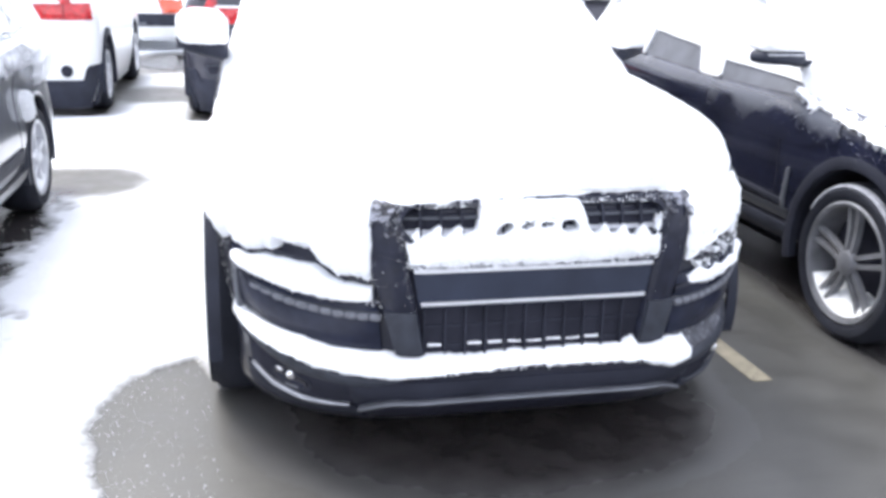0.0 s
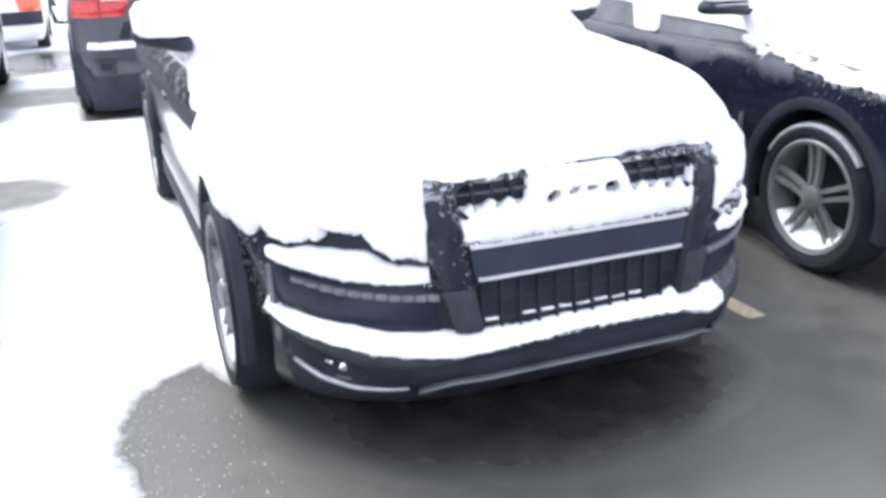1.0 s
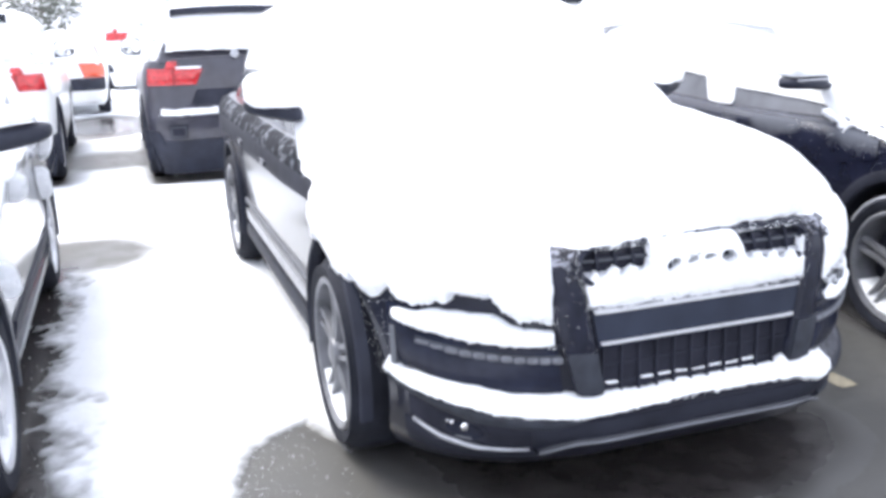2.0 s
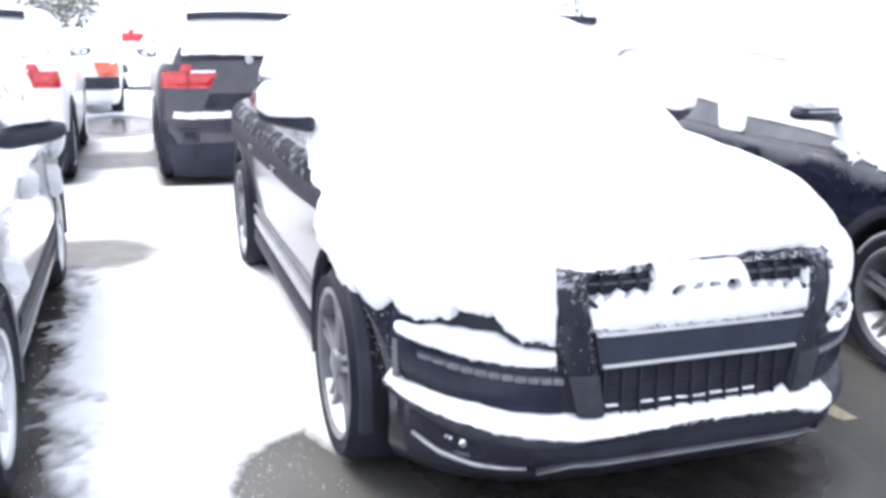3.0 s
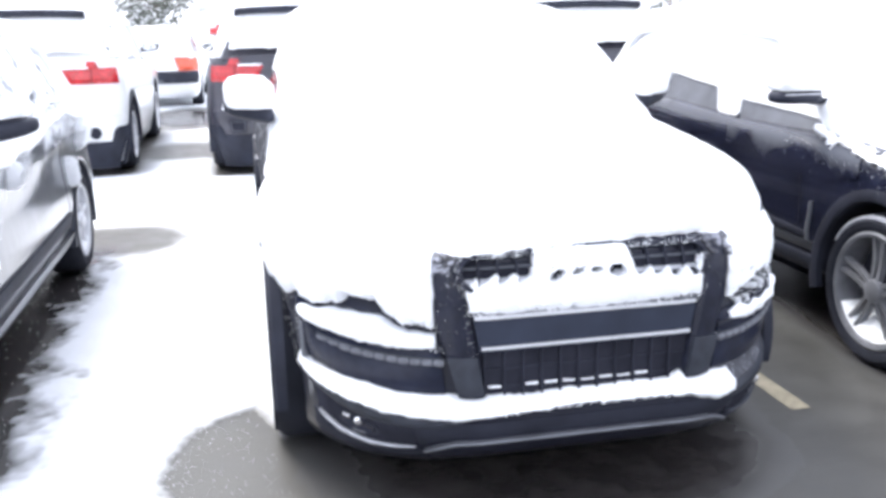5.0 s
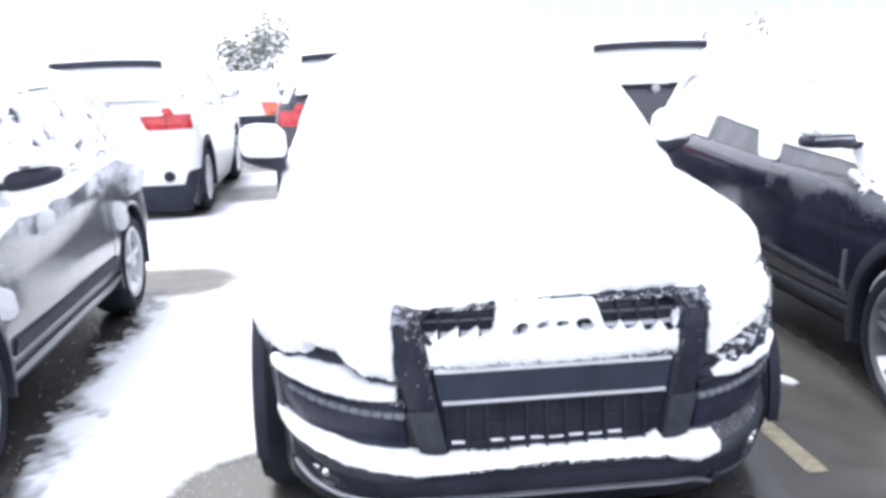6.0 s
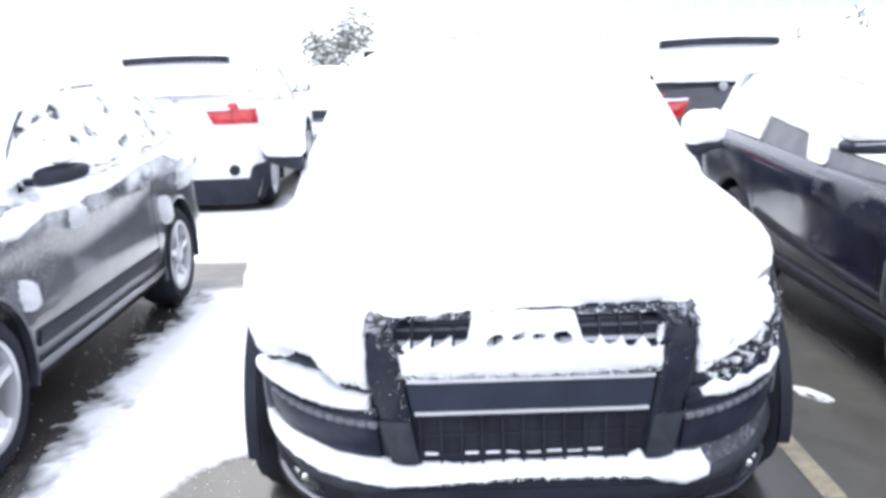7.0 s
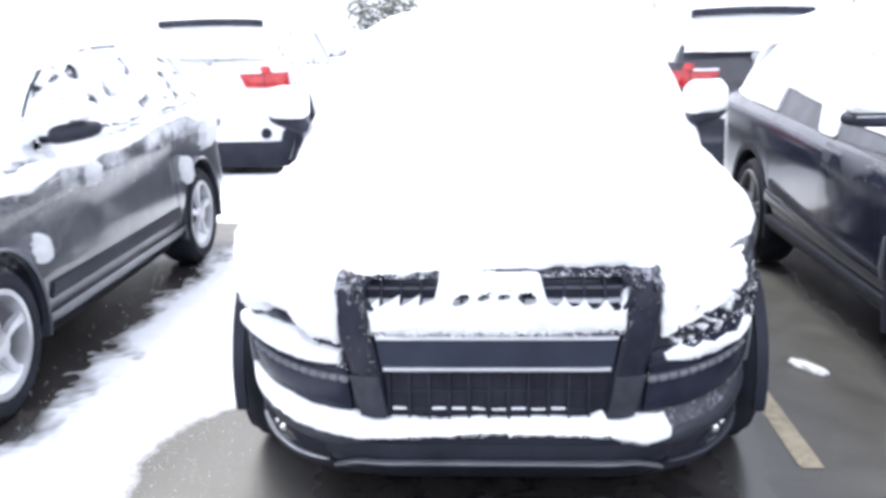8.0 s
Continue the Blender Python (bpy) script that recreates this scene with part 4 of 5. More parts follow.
def suv_snow(c):
    """Snow on the black SUV."""
    def width(y):
        hood = math.sqrt(max(0.0, 1 - (max(0.0, c.fd - (y - 0.02)) / c.fd) ** 2)) * (c.half - c.ff) + c.ff if y < c.fd + 0.02 else c.half
        hood = min(hood, 0.985) * along([(0.3, 0.965), (0.7, 1.0)], y)
        cab = along([(1.5, 0.985), (1.75, 0.955), (2.0, 0.90), (2.5, 0.79), (4.4, 0.76), (4.95, 0.8)], y)
        return min(hood, cab)
    def swell(x, y):
        return 0.05 * along([(0.35, 0), (0.7, 0.7), (0.9, 1)], x) * along([(0.5, 0), (0.9, 0.8), (1.3, 1), (1.7, 1), (2.2, 0.3), (2.6, 0)], y)
    bm = snow_blanket(c.top_z, width, 0.085, 5.05, 0.09, 130, 44, 0.045, 2.0, 0.05, swell)
    for v in bm.verts:
        if v.co.x > 0.4:
            v.co.x += (v.co.x - 0.4) / 0.5 * along([(1.5, 0), (1.8, 0.02), (2.2, 0.085), (4.8, 0.085)], v.co.y)
    tagged(part("snow_blanket", bm, SNOW), "thick smooth snow over the black SUV's bonnet, windscreen and roof", "snow", kind="stuff")
    F = c.front
    holes = [(-0.109, 0.887, 0.034, 0.018, 0.5), (-0.037, 0.895, 0.022, 0.010, 0.2), (0.026, 0.897, 0.022, 0.010, 0.0), (0.098, 0.890, 0.031, 0.021, -0.15)]

    def keep(x, z):
        wob = 0.004 * noise.noise(Vector((x * 60, z * 60, 0)))
        if -0.43 < x < -0.176 and z > 0.84:
            f = ((x + 0.43) / 0.0635) % 1
            low = along([(-0.43, 0.842), (-0.362, 0.862), (-0.298, 0.868), (-0.176, 0.866)], x)
            if z > low + 0.030 * f ** 1.6 + (0.05 * max(0, (x + 0.20) / 0.024) ** 2 if x > -0.20 else 0) + wob:
                return False
        if 0.135 + 0.3 * (0.96 - z) < x < 0.425 and z > 0.83:
            f = ((x - 0.15) / 0.0635) % 1
            low = along([(0.13, 0.868), (0.24, 0.858), (0.31, 0.848), (0.38, 0.85), (0.425, 0.91)], x)
            if z > low + 0.034 * abs(2 * f - 1) ** 2.2 + wob:
                return False
        if -0.13 < x < 0.12 and abs(z - 0.913 - 0.004 * math.sin(50 * x)) < 0.0016 + 0.6 * wob:
            return False
        return not any((((x - hx) + s * (z - hz)) / rx) ** 2 + (((z - hz) - s * (x - hx)) / rz) ** 2 < 1 for hx, hz, rx, rz, s in holes)
    bm = band(F, [(-0.418, 0.978), (0.42, 0.978)], [(-0.395, 0.778), (-0.30, 0.772), (0.1, 0.772), (0.40, 0.785)], 0.026, 0.03, 260, 66, 0.022, 0.008, 3.0, keep, 0.010)
    tagged(part("grille_snow", bm, SNOW), "snow packed on the black grille, leaving dark gaps", "snow", kind="stuff")
    bm = band(F, [(-0.50, 1.045), (0.52, 1.045)], [(-0.50, 0.960), (-0.42, 0.952), (-0.30, 0.960), (-0.17, 0.966), (0.14, 0.972), (0.42, 0.972), (0.48, 0.966), (0.52, 0.95)], 0.026, 0.09, 260, 14, 0.035, 0.007, 5.0, None, 0.006)
    tagged(part("bonnet_snow_edge", bm, SNOW), "edge of bonnet snow along the top of the grille", "snow", kind="stuff")
    # lamp snow: a lower roll and the overhanging edge of the bonnet snow
    bm = band(F, [(-0.895, 0.730), (-0.87, 0.738), (-0.80, 0.752), (-0.72, 0.747), (-0.664, 0.757), (-0.62, 0.730), (-0.58, 0.708), (-0.495, 0.705)], [(-0.895, 0.70), (-0.84, 0.682), (-0.75, 0.668), (-0.66, 0.660), (-0.495, 0.662)], 0.03, 0.05, 200, 14, 0.03, 0.008, 7.0, None, 0.011)
    tagged(part("headlight_snow", bm, SNOW), "roll of snow lying on a headlight", "snow", kind="stuff")
    bm = band(F, [(-0.90, 1.0), (-0.5, 1.0)], [(-0.90, 0.82), (-0.885, 0.775), (-0.86, 0.757), (-0.80, 0.788), (-0.765, 0.793), (-0.757, 0.818), (-0.70, 0.814), (-0.66, 0.818), (-0.652, 0.796), (-0.62, 0.760), (-0.58, 0.736), (-0.53, 0.742), (-0.50, 0.730)], 0.03, 0.06, 220, 22, 0.035, 0.008, 9.0, None, 0.012)
    tagged(part("bonnet_snow_edge", bm, SNOW), "ragged edge of bonnet snow over a headlight", "snow", kind="stuff")

    # right headlight: roll below, granular strip above it, then the bonnet snow
    bm = band(F, [(0.53, 0.70), (0.59, 0.705), (0.63, 0.682), (0.67, 0.708), (0.71, 0.684), (0.76, 0.714), (0.80, 0.692), (0.84, 0.714), (0.885, 0.718)], [(0.53, 0.668), (0.587, 0.652), (0.70, 0.652), (0.80, 0.656), (0.885, 0.676)], 0.016, 0.05, 130, 12, 0.022, 0.014, 12.0, None, 0.010)
    tagged(part("headlight_snow", bm, SNOW), "lumpy roll of snow lying on a headlight", "snow", kind="stuff")

    def patchy(x, z):
        n = noise.noise(Vector((x * 18, z * 18, 3))) + 0.7 * noise.noise(Vector((x * 42, z * 42, 8))) + 0.5 * noise.noise(Vector((x * 100, z * 100, 2)))
        line = along([(0.53, 0.745), (0.65, 0.79), (0.77, 0.825), (0.84, 0.86), (0.88, 0.92), (0.91, 0.97)], x)
        if x > 0.845 + 0.015 * n and z < 0.95:
            return False
        if z < line:
            return n > 0.5
        d = z - line
        streak = 0.5 * max(0, 1 - abs(d - 0.045) / 0.016) if x > 0.6 else 0
        return n > -0.15 - 22 * d + streak + 20 * max(0, d - 0.02) * streak
    bm = band(F, [(0.525, 1.0), (0.885, 1.0)], [(0.525, 0.69), (0.7, 0.69), (0.87, 0.71)], 0.010, 0.03, 170, 130, 0.012, 0.006, 12.0, patchy)
    tagged(part("headlight_snow", bm, SNOW), "broken snow clinging to a headlight", "snow", kind="stuff")

    def lamp_grain(rng):
        x, z = rng.uniform(0.53, 0.93), rng.uniform(0.68, 0.95)
        line = along([(0.53, 0.76), (0.65, 0.81), (0.77, 0.83), (0.84, 0.87), (0.88, 0.93), (0.91, 0.97)], x)
        return (x, z) if z < line and noise.noise(Vector((x * 30, z * 30, 4))) > -0.1 else None
    grains(F, lamp_grain, 700, 0.0012, 0.0045, 2, "grains of snow on a dark headlight", None, 0.016)

    def post_grain(s):
        def pick(rng):
            z = 0.975 - 0.36 * rng.random() ** 1.9
            xi, xo = along([(0.475, 0.340), (0.965, 0.43)], z), along([(0.475, 0.425), (0.76, 0.508), (0.965, 0.52)], z)
            f = rng.random()
            rim = max(0, 1 - 5 * min(f, 1 - f)) * (1 if z > 0.84 else 0.25)
            if rng.random() > 0.03 + rim + max(0, (z - 0.925) * 14):
                return None
            return s * lerp(xi, xo, f), z
        return pick
    for s in (-1, 1):
        grains(F, post_grain(s), 3200 if s < 0 else 600, 0.0006, 0.0019, 5 + s, "grains of snow on a black grille post", None, 0.036)

    def fringe(table, spread, x0, x1):
        def pick(rng):
            x = rng.uniform(x0, x1)
            return x, along(table, x) - spread * rng.random() ** 2 + 0.006
        return pick
    for table, spread, x0, x1, n, out in (
            ([(-0.905, 0.70), (-0.75, 0.668), (-0.495, 0.662)], 0.022, -0.9, -0.49, 420, 0.02),
            ([(-0.40, 0.782), (-0.30, 0.772), (0.1, 0.772), (0.40, 0.785)], 0.018, -0.40, 0.40, 420, 0.03),
            ([(-0.925, 0.475), (-0.75, 0.442), (-0.53, 0.43), (-0.3, 0.444), (0.0, 0.454), (0.35, 0.447), (0.46, 0.405), (0.52, 0.415)], 0.014, -0.92, 0.52, 500, 0.012),
            ([(0.53, 0.668), (0.7, 0.650), (0.90, 0.672)], 0.02, 0.53, 0.9, 260, 0.016),
            ([(-0.47, 0.955), (0.48, 0.965)], 0.016, -0.5, 0.5, 300, 0.034)):
        grains(F, fringe(table, spread, x0, x1), int(2.2 * n), 0.0009, 0.0038, n, "crumbs of snow along a ragged snow edge", None, out)

    def corner_grain(rng):
        x = lerp(0.47, 0.92, rng.random() ** 1.4)
        f = (x - 0.47) / 0.45
        z = lerp(0.50, 0.515, f) - rng.random() ** 1.3 * lerp(0.075, 0.05, f)
        return x, z
    part("bumper_dusting", band(F, [(0.46, 0.500), (0.65, 0.502), (0.93, 0.518)], [(0.46, 0.43), (0.65, 0.435), (0.93, 0.468)], 0.006, 0.02, 60, 10, 0.003), DUSTED, suv, "bumper corner dusted with snow")
    grains(F, corner_grain, 600, 0.0006, 0.0024, 9, "fine snow dusted on the bumper's corner", None, 0.006)

    def wing_grain(rng):
        return rng.uniform(-0.985, -0.90), 0.86 - 0.42 * rng.random() ** 1.4
    grains(F, wing_grain, 320, 0.0009, 0.003, 19, "flecks of snow on the black wing", None, 0.004)
    fender_snow(c, -1, Matrix(), [(0.42, 1.06), (1.20, 1.12)], [(0.42, 0.815), (0.46, 0.765), (0.53, 0.74), (0.60, 0.745), (0.655, 0.775), (0.69, 0.725), (0.8, 0.735), (0.9, 0.775), (1.02, 0.805), (1.15, 0.80), (1.27, 0.78)], 51.0, "snow draped over the black SUV's front wing")
    fender_snow(c, 1, Matrix(), [(0.74, 1.06), (1.62, 1.14)], [(0.74, 0.96), (0.98, 0.92), (1.28, 0.94), (1.5, 0.99), (1.62, 1.06)], 53.0, "snow draped over the black SUV's front wing")
    for s in (-1, 1):
        window_snow(c, s, Matrix(), 0.02, 0.96, [(0.0, 0.12), (0.06, 0.25), (0.12, 0.30), (0.2, 0.22), (0.3, 0.4), (0.5, 0.45), (0.96, 0.4)], 1.0, 61.0 + s)
    # bumper ledge
    bm = band(F, [(-0.935, 0.495), (-0.918, 0.55), (-0.898, 0.515), (-0.755, 0.510), (-0.64, 0.502), (-0.35, 0.488), (0.29, 0.492), (0.335, 0.520), (0.352, 0.495), (0.45, 0.49), (0.54, 0.485)],
              [(-0.94, 0.478), (-0.885, 0.452), (-0.75, 0.440), (-0.53, 0.428), (-0.42, 0.428), (-0.3, 0.444), (0.0, 0.454), (0.35, 0.447), (0.46, 0.405), (0.54, 0.415)], 0.014, 0.05, 300, 12, 0.018, 0.006, 15.0, None, 0.008)
    tagged(part("bumper_snow", bm, SNOW), "long bank of snow lying along the front bumper", "snow", kind="stuff")

    for k in range(8):
        x = -0.185 + k * 0.064 if k < 7 else -0.313
        bm = band(F, [(x - 0.022, 0.521), (x + 0.022, 0.521)], [(x - 0.022, 0.516), (x + 0.022, 0.516)], 0.014, 0.02, 12, 3, 0.003, 0.003, k)
        tagged(part("grille_snow", bm, SNOW), "small bar of snow caught in the lower grille", "snow", "snow bars in the grille")
    for s in (-1, 1):
        mirror_cap(s * 1.03, 1.82, 1.35, 0.235, 0.25, 0.17, s, 0.8 * s)


def mirror_cap(x, y, z, w, d, h, seed, sweep=0.0):
    bm = bmesh.new()
    bmesh.ops.create_icosphere(bm, subdivisions=4, radius=0.5)
    for v in bm.verts:
        n = noise.noise(v.co * 5 + Vector((seed * 7, 0, 0)))
        q = Vector(math.copysign(abs(2 * a) ** 0.6, a) / 2 for a in v.co)
        v.co = (x + q.x * w * (1 + 0.06 * n), y + q.y * d + sweep * q.x * w, z + max(-0.36, q.z) * h * (1 + 0.12 * n))
    return tagged(part("mirror_snow", bm, SNOW), "cap of snow on a door mirror", "snow", "mirror snow")


suv_snow(suv_shape)


# ---- dark SUV parked on the far side of the yellow line ----
def right_suv():
    m = Matrix.Translation((2.77, 0.05, 0))
    car = thing("suv", "dark blue-black SUV with double-spoke alloy wheels and snow on top", "car", m)
    levels = [(0.17, 0.14, 0.32, 0.1), (0.3, 0.03, 0.22, 0.04), (0.345, 0.01, 0.06, 0.02), (0.4, 0.0, 0.03, 0.0), (0.5, 0.0, 0.018, 0.0), (0.56, 0.0, 0.008, 0.0), (0.62, 0.0, 0.008, 0.0), (0.70, 0.005, 0.007, 0.0),
              (0.78, 0.015, 0.003, 0.005), (0.86, 0.025, 0.0, 0.02), (0.92, 0.05, 0.01, 0.04), (0.945, 0.07, 0.035, 0.06), (0.96, 0.1, 0.065, 0.08)]
    belt = [(0, 0.96), (0.5, 0.98), (0.9, 1.0), (1.2, 1.04), (1.8, 1.06), (2.4, 1.07), (3.4, 1.12), (4.7, 1.16)]
    c = Car(4.95, 0.95, 0.3, 0.7, 0.6, 0.4, levels, belt, (1.35, 2.15, 4.2, 4.85, 1.72, 0.90, 0.70), (0.94, 3.80), 0.375)
    body = part("body", c.shell(), DARK_PAINT, car)
    c.cut_arches(body, 0.435)
    part("cabin", c.cabin_shell(), DARK_PAINT, car)
    for s in (-1, 1):
        for f0, f1 in ((0.05, 0.29), (0.33, 0.62), (0.65, 0.92)):
            part("side_window", c.side_window(f0, f1, s, 0.02, 0.86), FROST, car)
        for y in c.axles:
            wheel(car, (s * 0.815, y, 0.375), s, 0.375, 0.285, 0.26, PALE_ALLOY, 5, True, 0.95)
            ring_arc(car, "arch_lip", (s * 0.905, y, 0.385), s, 0.425, 0.482, -0.25, math.pi + 0.25, 0.05, GRILLE)
        part("side_sill", band(lambda y, z, o, s=s: c.side(s, y, z, o), [(1.4, 0.435), (3.34, 0.44)], [(1.4, 0.345), (3.34, 0.345)], 0.03, 0.06, 12, 3, 0.01), PLASTIC, car)
        part_at = lambda y, z, o, s=s: c.side(s, y, z, o)
        part("side_moulding", band(part_at, [(1.48, 0.55), (2.26, 0.590), (3.3, 0.685)], [(1.48, 0.515), (2.26, 0.545), (3.3, 0.615)], 0.012, 0.02, 30, 3, 0.006), GRILLE, car)
        part("sill_strip", band(part_at, [(1.42, 0.505), (2.02, 0.515), (2.6, 0.540), (3.36, 0.595)], [(1.42, 0.46), (2.02, 0.465), (2.6, 0.485), (3.36, 0.53)], 0.014, 0.02, 30, 3, 0.006), BRUSHED, car, "pale strip above the sill")
        # light reflected along the wing's crease, painted as a satin strip
        part("wing_crease_glint", band(part_at, [(1.445, 0.72), (1.46, 0.72)], [(1.465, 0.50), (1.495, 0.50)], 0.010, 0.02, 3, 12, 0.004), SATIN, car, "crease beside the wheel arch, its reflection drawn as a pale strip")
        part("frosted_door_top", band(lambda y, z, o, s=s: c.flank(s, y, z, o), [(1.10, 1.0), (1.3, 1.045), (2.36, 1.068)], [(1.10, 0.90), (1.4, 0.84), (1.94, 0.86), (2.36, 0.92)], 0.004, 0.02, 50, 8), DOOR_FROST, car, "dark paint greyed by frost")
        for y in (1.56, 2.52, 3.36):
            part("door_seam", band(lambda y, z, o, s=s: c.flank(s, y, z, o), [(y - 0.004, 0.98), (y + 0.004, 0.98)], [(y - 0.004, 0.46), (y + 0.004, 0.46)], 0.003, 0.01, 2, 16), WELL, car)
        for y in (2.35, 3.2):
            part("door_handle", box(0.02, 0.2, 0.022, (s * 0.948, y, 0.9), 0.008), DARK_PAINT, car)
        m2 = mirror(car, (s * 1.0, 1.62, 1.255), s, 0.29, 0.085, 0.14)
        part("mirror_stripe", box(0.2, 0.01, 0.012, (s * 1.01, 1.515, 1.27), 0.004), TRIM, m2, "light trim line")
        ring_arc(car, "tyre_snow", (s * 0.905, c.axles[0], 0.375), s, 0.340, 0.366, 0.55, 2.5, 0.032, SLEET, "line of snow on the tyre shoulder")
        part("headlight", band(lambda x, z, o, s=s: c.front(s * x, z, o), [(0.45, 0.82), (0.9, 0.84)], [(0.45, 0.68), (0.9, 0.7)], 0.01, 0.04, 14, 5, 0.01), LENS, car)
    part("grille", band(c.front, [(-0.42, 0.85), (0.42, 0.85)], [(-0.38, 0.5), (0.38, 0.5)], 0.012, 0.04, 14, 6), GRILLE, car)

    def width(y):
        hood = math.sqrt(max(0.0, 1 - (max(0.0, c.fd - y) / c.fd) ** 2)) * (c.half - c.ff) + c.ff if y < c.fd else c.half
        return min(hood, along([(1.15, 0.86), (1.5, 0.85), (2.2, 0.78), (4.3, 0.77), (4.8, 0.8)], y))
    bm = snow_blanket(c.top_z, width, 0.03, 4.88, 0.10, 110, 34, 0.06, 12.0, 0.06)
    bmesh.ops.transform(bm, matrix=m, verts=bm.verts)
    tagged(part("snow_blanket", bm, SNOW), "thick snow over the dark SUV's bonnet and roof", "snow", kind="stuff")
    window_snow(c, -1, m, 0.0, 0.97, [(0.0, 0.04), (0.05, 0.14), (0.1, 0.17), (0.2, 0.2), (0.268, 0.21), (0.275, 0.03), (0.345, 0.03), (0.352, 0.26), (0.5, 0.30), (0.574, 0.31), (0.581, 0.04), (0.97, 0.02)], 1.0, 71.0)
    window_snow(c, 1, m, 0.0, 0.97, [(0.0, 0.12), (0.97, 0.12)], 1.0, 73.0)
    fender_snow(c, -1, m, [(0.1, 0.99), (0.9, 1.01), (1.55, 1.10)], [(0.1, 0.945), (0.5, 0.93), (0.88, 0.962), (1.0, 0.985), (1.18, 1.025), (1.4, 1.05), (1.55, 1.08)], 75.0, "ragged snow along the dark SUV's wing", 0.026)

    def wing(rng):
        y = rng.uniform(0.15, 1.75)
        return y, along([(0.1, 0.93), (0.5, 0.91), (0.9, 0.94), (1.2, 0.97), (1.75, 1.04)], y) - 0.13 * rng.random() ** 2.2
    grains(lambda y, z, o: c.flank(-1, y, z, o), wing, 350, 0.0007, 0.0026, 77, "crumbs of snow along the dark SUV's wing", m, 0.004)
    mirror_cap(2.77 - 1.0, 1.66, 1.335, 0.26, 0.26, 0.13, 3)
    return c, car, m


right_suv()


# ---- grey SUV parked on the near side of the snowy lane ----
def left_suv():
    m = Matrix.Translation((-3.12, 0.0, 0))
    car = thing("suv", "grey metallic SUV, frosted and half covered in snow", "car", m)
    levels = [(0.18, 0.14, 0.16, 0.1), (0.27, 0.03, 0.10, 0.04), (0.31, 0.02, 0.05, 0.03), (0.4, 0.0, 0.025, 0.0), (0.5, 0.0, 0.004, 0.0), (0.56, 0.0, 0.0, 0.0), (0.64, 0.0, 0.010, 0.0), (0.72, 0.005, 0.022, 0.0), (0.79, 0.012, 0.026, 0.01),
              (0.85, 0.018, 0.014, 0.02), (0.90, 0.028, 0.004, 0.03), (0.95, 0.04, 0.008, 0.04), (0.985, 0.06, 0.03, 0.05), (1.02, 0.1, 0.07, 0.08)]
    belt = [(0, 1.02), (0.5, 1.06), (1.2, 1.10), (1.8, 1.14), (4.7, 1.18)]
    c = Car(4.78, 0.92, 0.3, 0.6, 0.6, 0.35, levels, belt, (1.25, 1.85, 4.05, 4.65, 1.72, 0.87, 0.70), (1.03, 3.93), 0.36)
    body = part("body", c.shell(), GREY_PAINT, car)
    c.cut_arches(body, 0.42)
    part("cabin", c.cabin_shell(), GREY_PAINT, car)
    for s in (-1, 1):
        for f0, f1 in ((0.12, 0.42), (0.45, 0.72), (0.75, 0.93)):
            part("side_window", c.side_window(f0, f1, s, 0.08, 0.86), GLASS, car)
        for y in c.axles:
            wheel(car, (s * 0.79, y, 0.36), s, 0.36, 0.25, 0.25, ALLOY, 5, False, 0.7)
            ring_arc(car, "arch_lip", (s * 0.875, y, 0.37), s, 0.41, 0.43, -0.25, math.pi + 0.25, 0.05, GREY_PAINT)
        part("side_sill", band(lambda y, z, o, s=s: c.side(s, y, z, o), [(1.45, 0.37), (3.5, 0.37)], [(1.45, 0.27), (3.5, 0.27)], 0.03, 0.06, 12, 3, 0.01), GREY_PAINT, car)
        part("side_moulding", band(lambda y, z, o, s=s: c.side(s, y, z, o), [(1.5, 0.52), (3.4, 0.52)], [(1.5, 0.44), (3.4, 0.44)], 0.014, 0.02, 12, 3, 0.008), PLASTIC, car)
        for y in (2.3, 3.2):
            part("door_handle", box(0.03, 0.2, 0.03, (s * 0.93, y, 0.98), 0.01), GREY_PAINT, car)
        def flank(y, z, o, s=s):
            return c.flank(s, y, z, o)
        # the crease's highlight is a strip of lighter material
        part("door_crease_glint", band(flank, [(2.2, 0.955), (3.42, 0.985)], [(2.2, 0.948), (3.42, 0.978)], 0.004, 0.01, 30, 1), SATIN, car, "crease highlight drawn as a thin light strip")
        for y in (2.42, 3.40):
            part("door_seam", band(flank, [(y - 0.004, 1.05), (y + 0.004, 1.05)], [(y - 0.004, 0.40), (y + 0.004, 0.40)], 0.003, 0.01, 2, 18), WELL, car)
        part("tail_light", band(flank, [(4.36, 1.10), (4.5, 1.10)], [(4.40, 0.98), (4.5, 0.96)], 0.006, 0.03, 10, 6, 0.004), DULL, car, "frosted tail lamp")
        mirror(car, (s * 1.02, 1.75, 1.235), s, 0.27, 0.095, 0.13, None, "door_mirror", 0.15)

    def width(y):
        hood = math.sqrt(max(0.0, 1 - (max(0.0, c.fd - y) / c.fd) ** 2)) * (c.half - c.ff) + c.ff if y < c.fd else c.half
        return min(hood, along([(1.1, 0.86), (1.4, 0.85), (2.0, 0.76), (4.1, 0.74), (4.5, 0.8)], y))
    bm = snow_blanket(c.top_z, width, 0.03, 4.65, 0.09, 110, 34, 0.06, 22.0, 0.06)
    bmesh.ops.transform(bm, matrix=m, verts=bm.verts)
    tagged(part("snow_blanket", bm, SNOW), "thick snow over the grey SUV's bonnet and roof", "snow", kind="stuff")
    window_snow(c, 1, m, 0.0, 0.97, [(0.0, 0.03), (0.97, 0.03)], 0.93, 81.0, 0.36, "snow on the side windows with dark gaps")
    def seal(f, h, o):
        q = c.cabin_point(f, h, 1)
        q.x += o
        return q
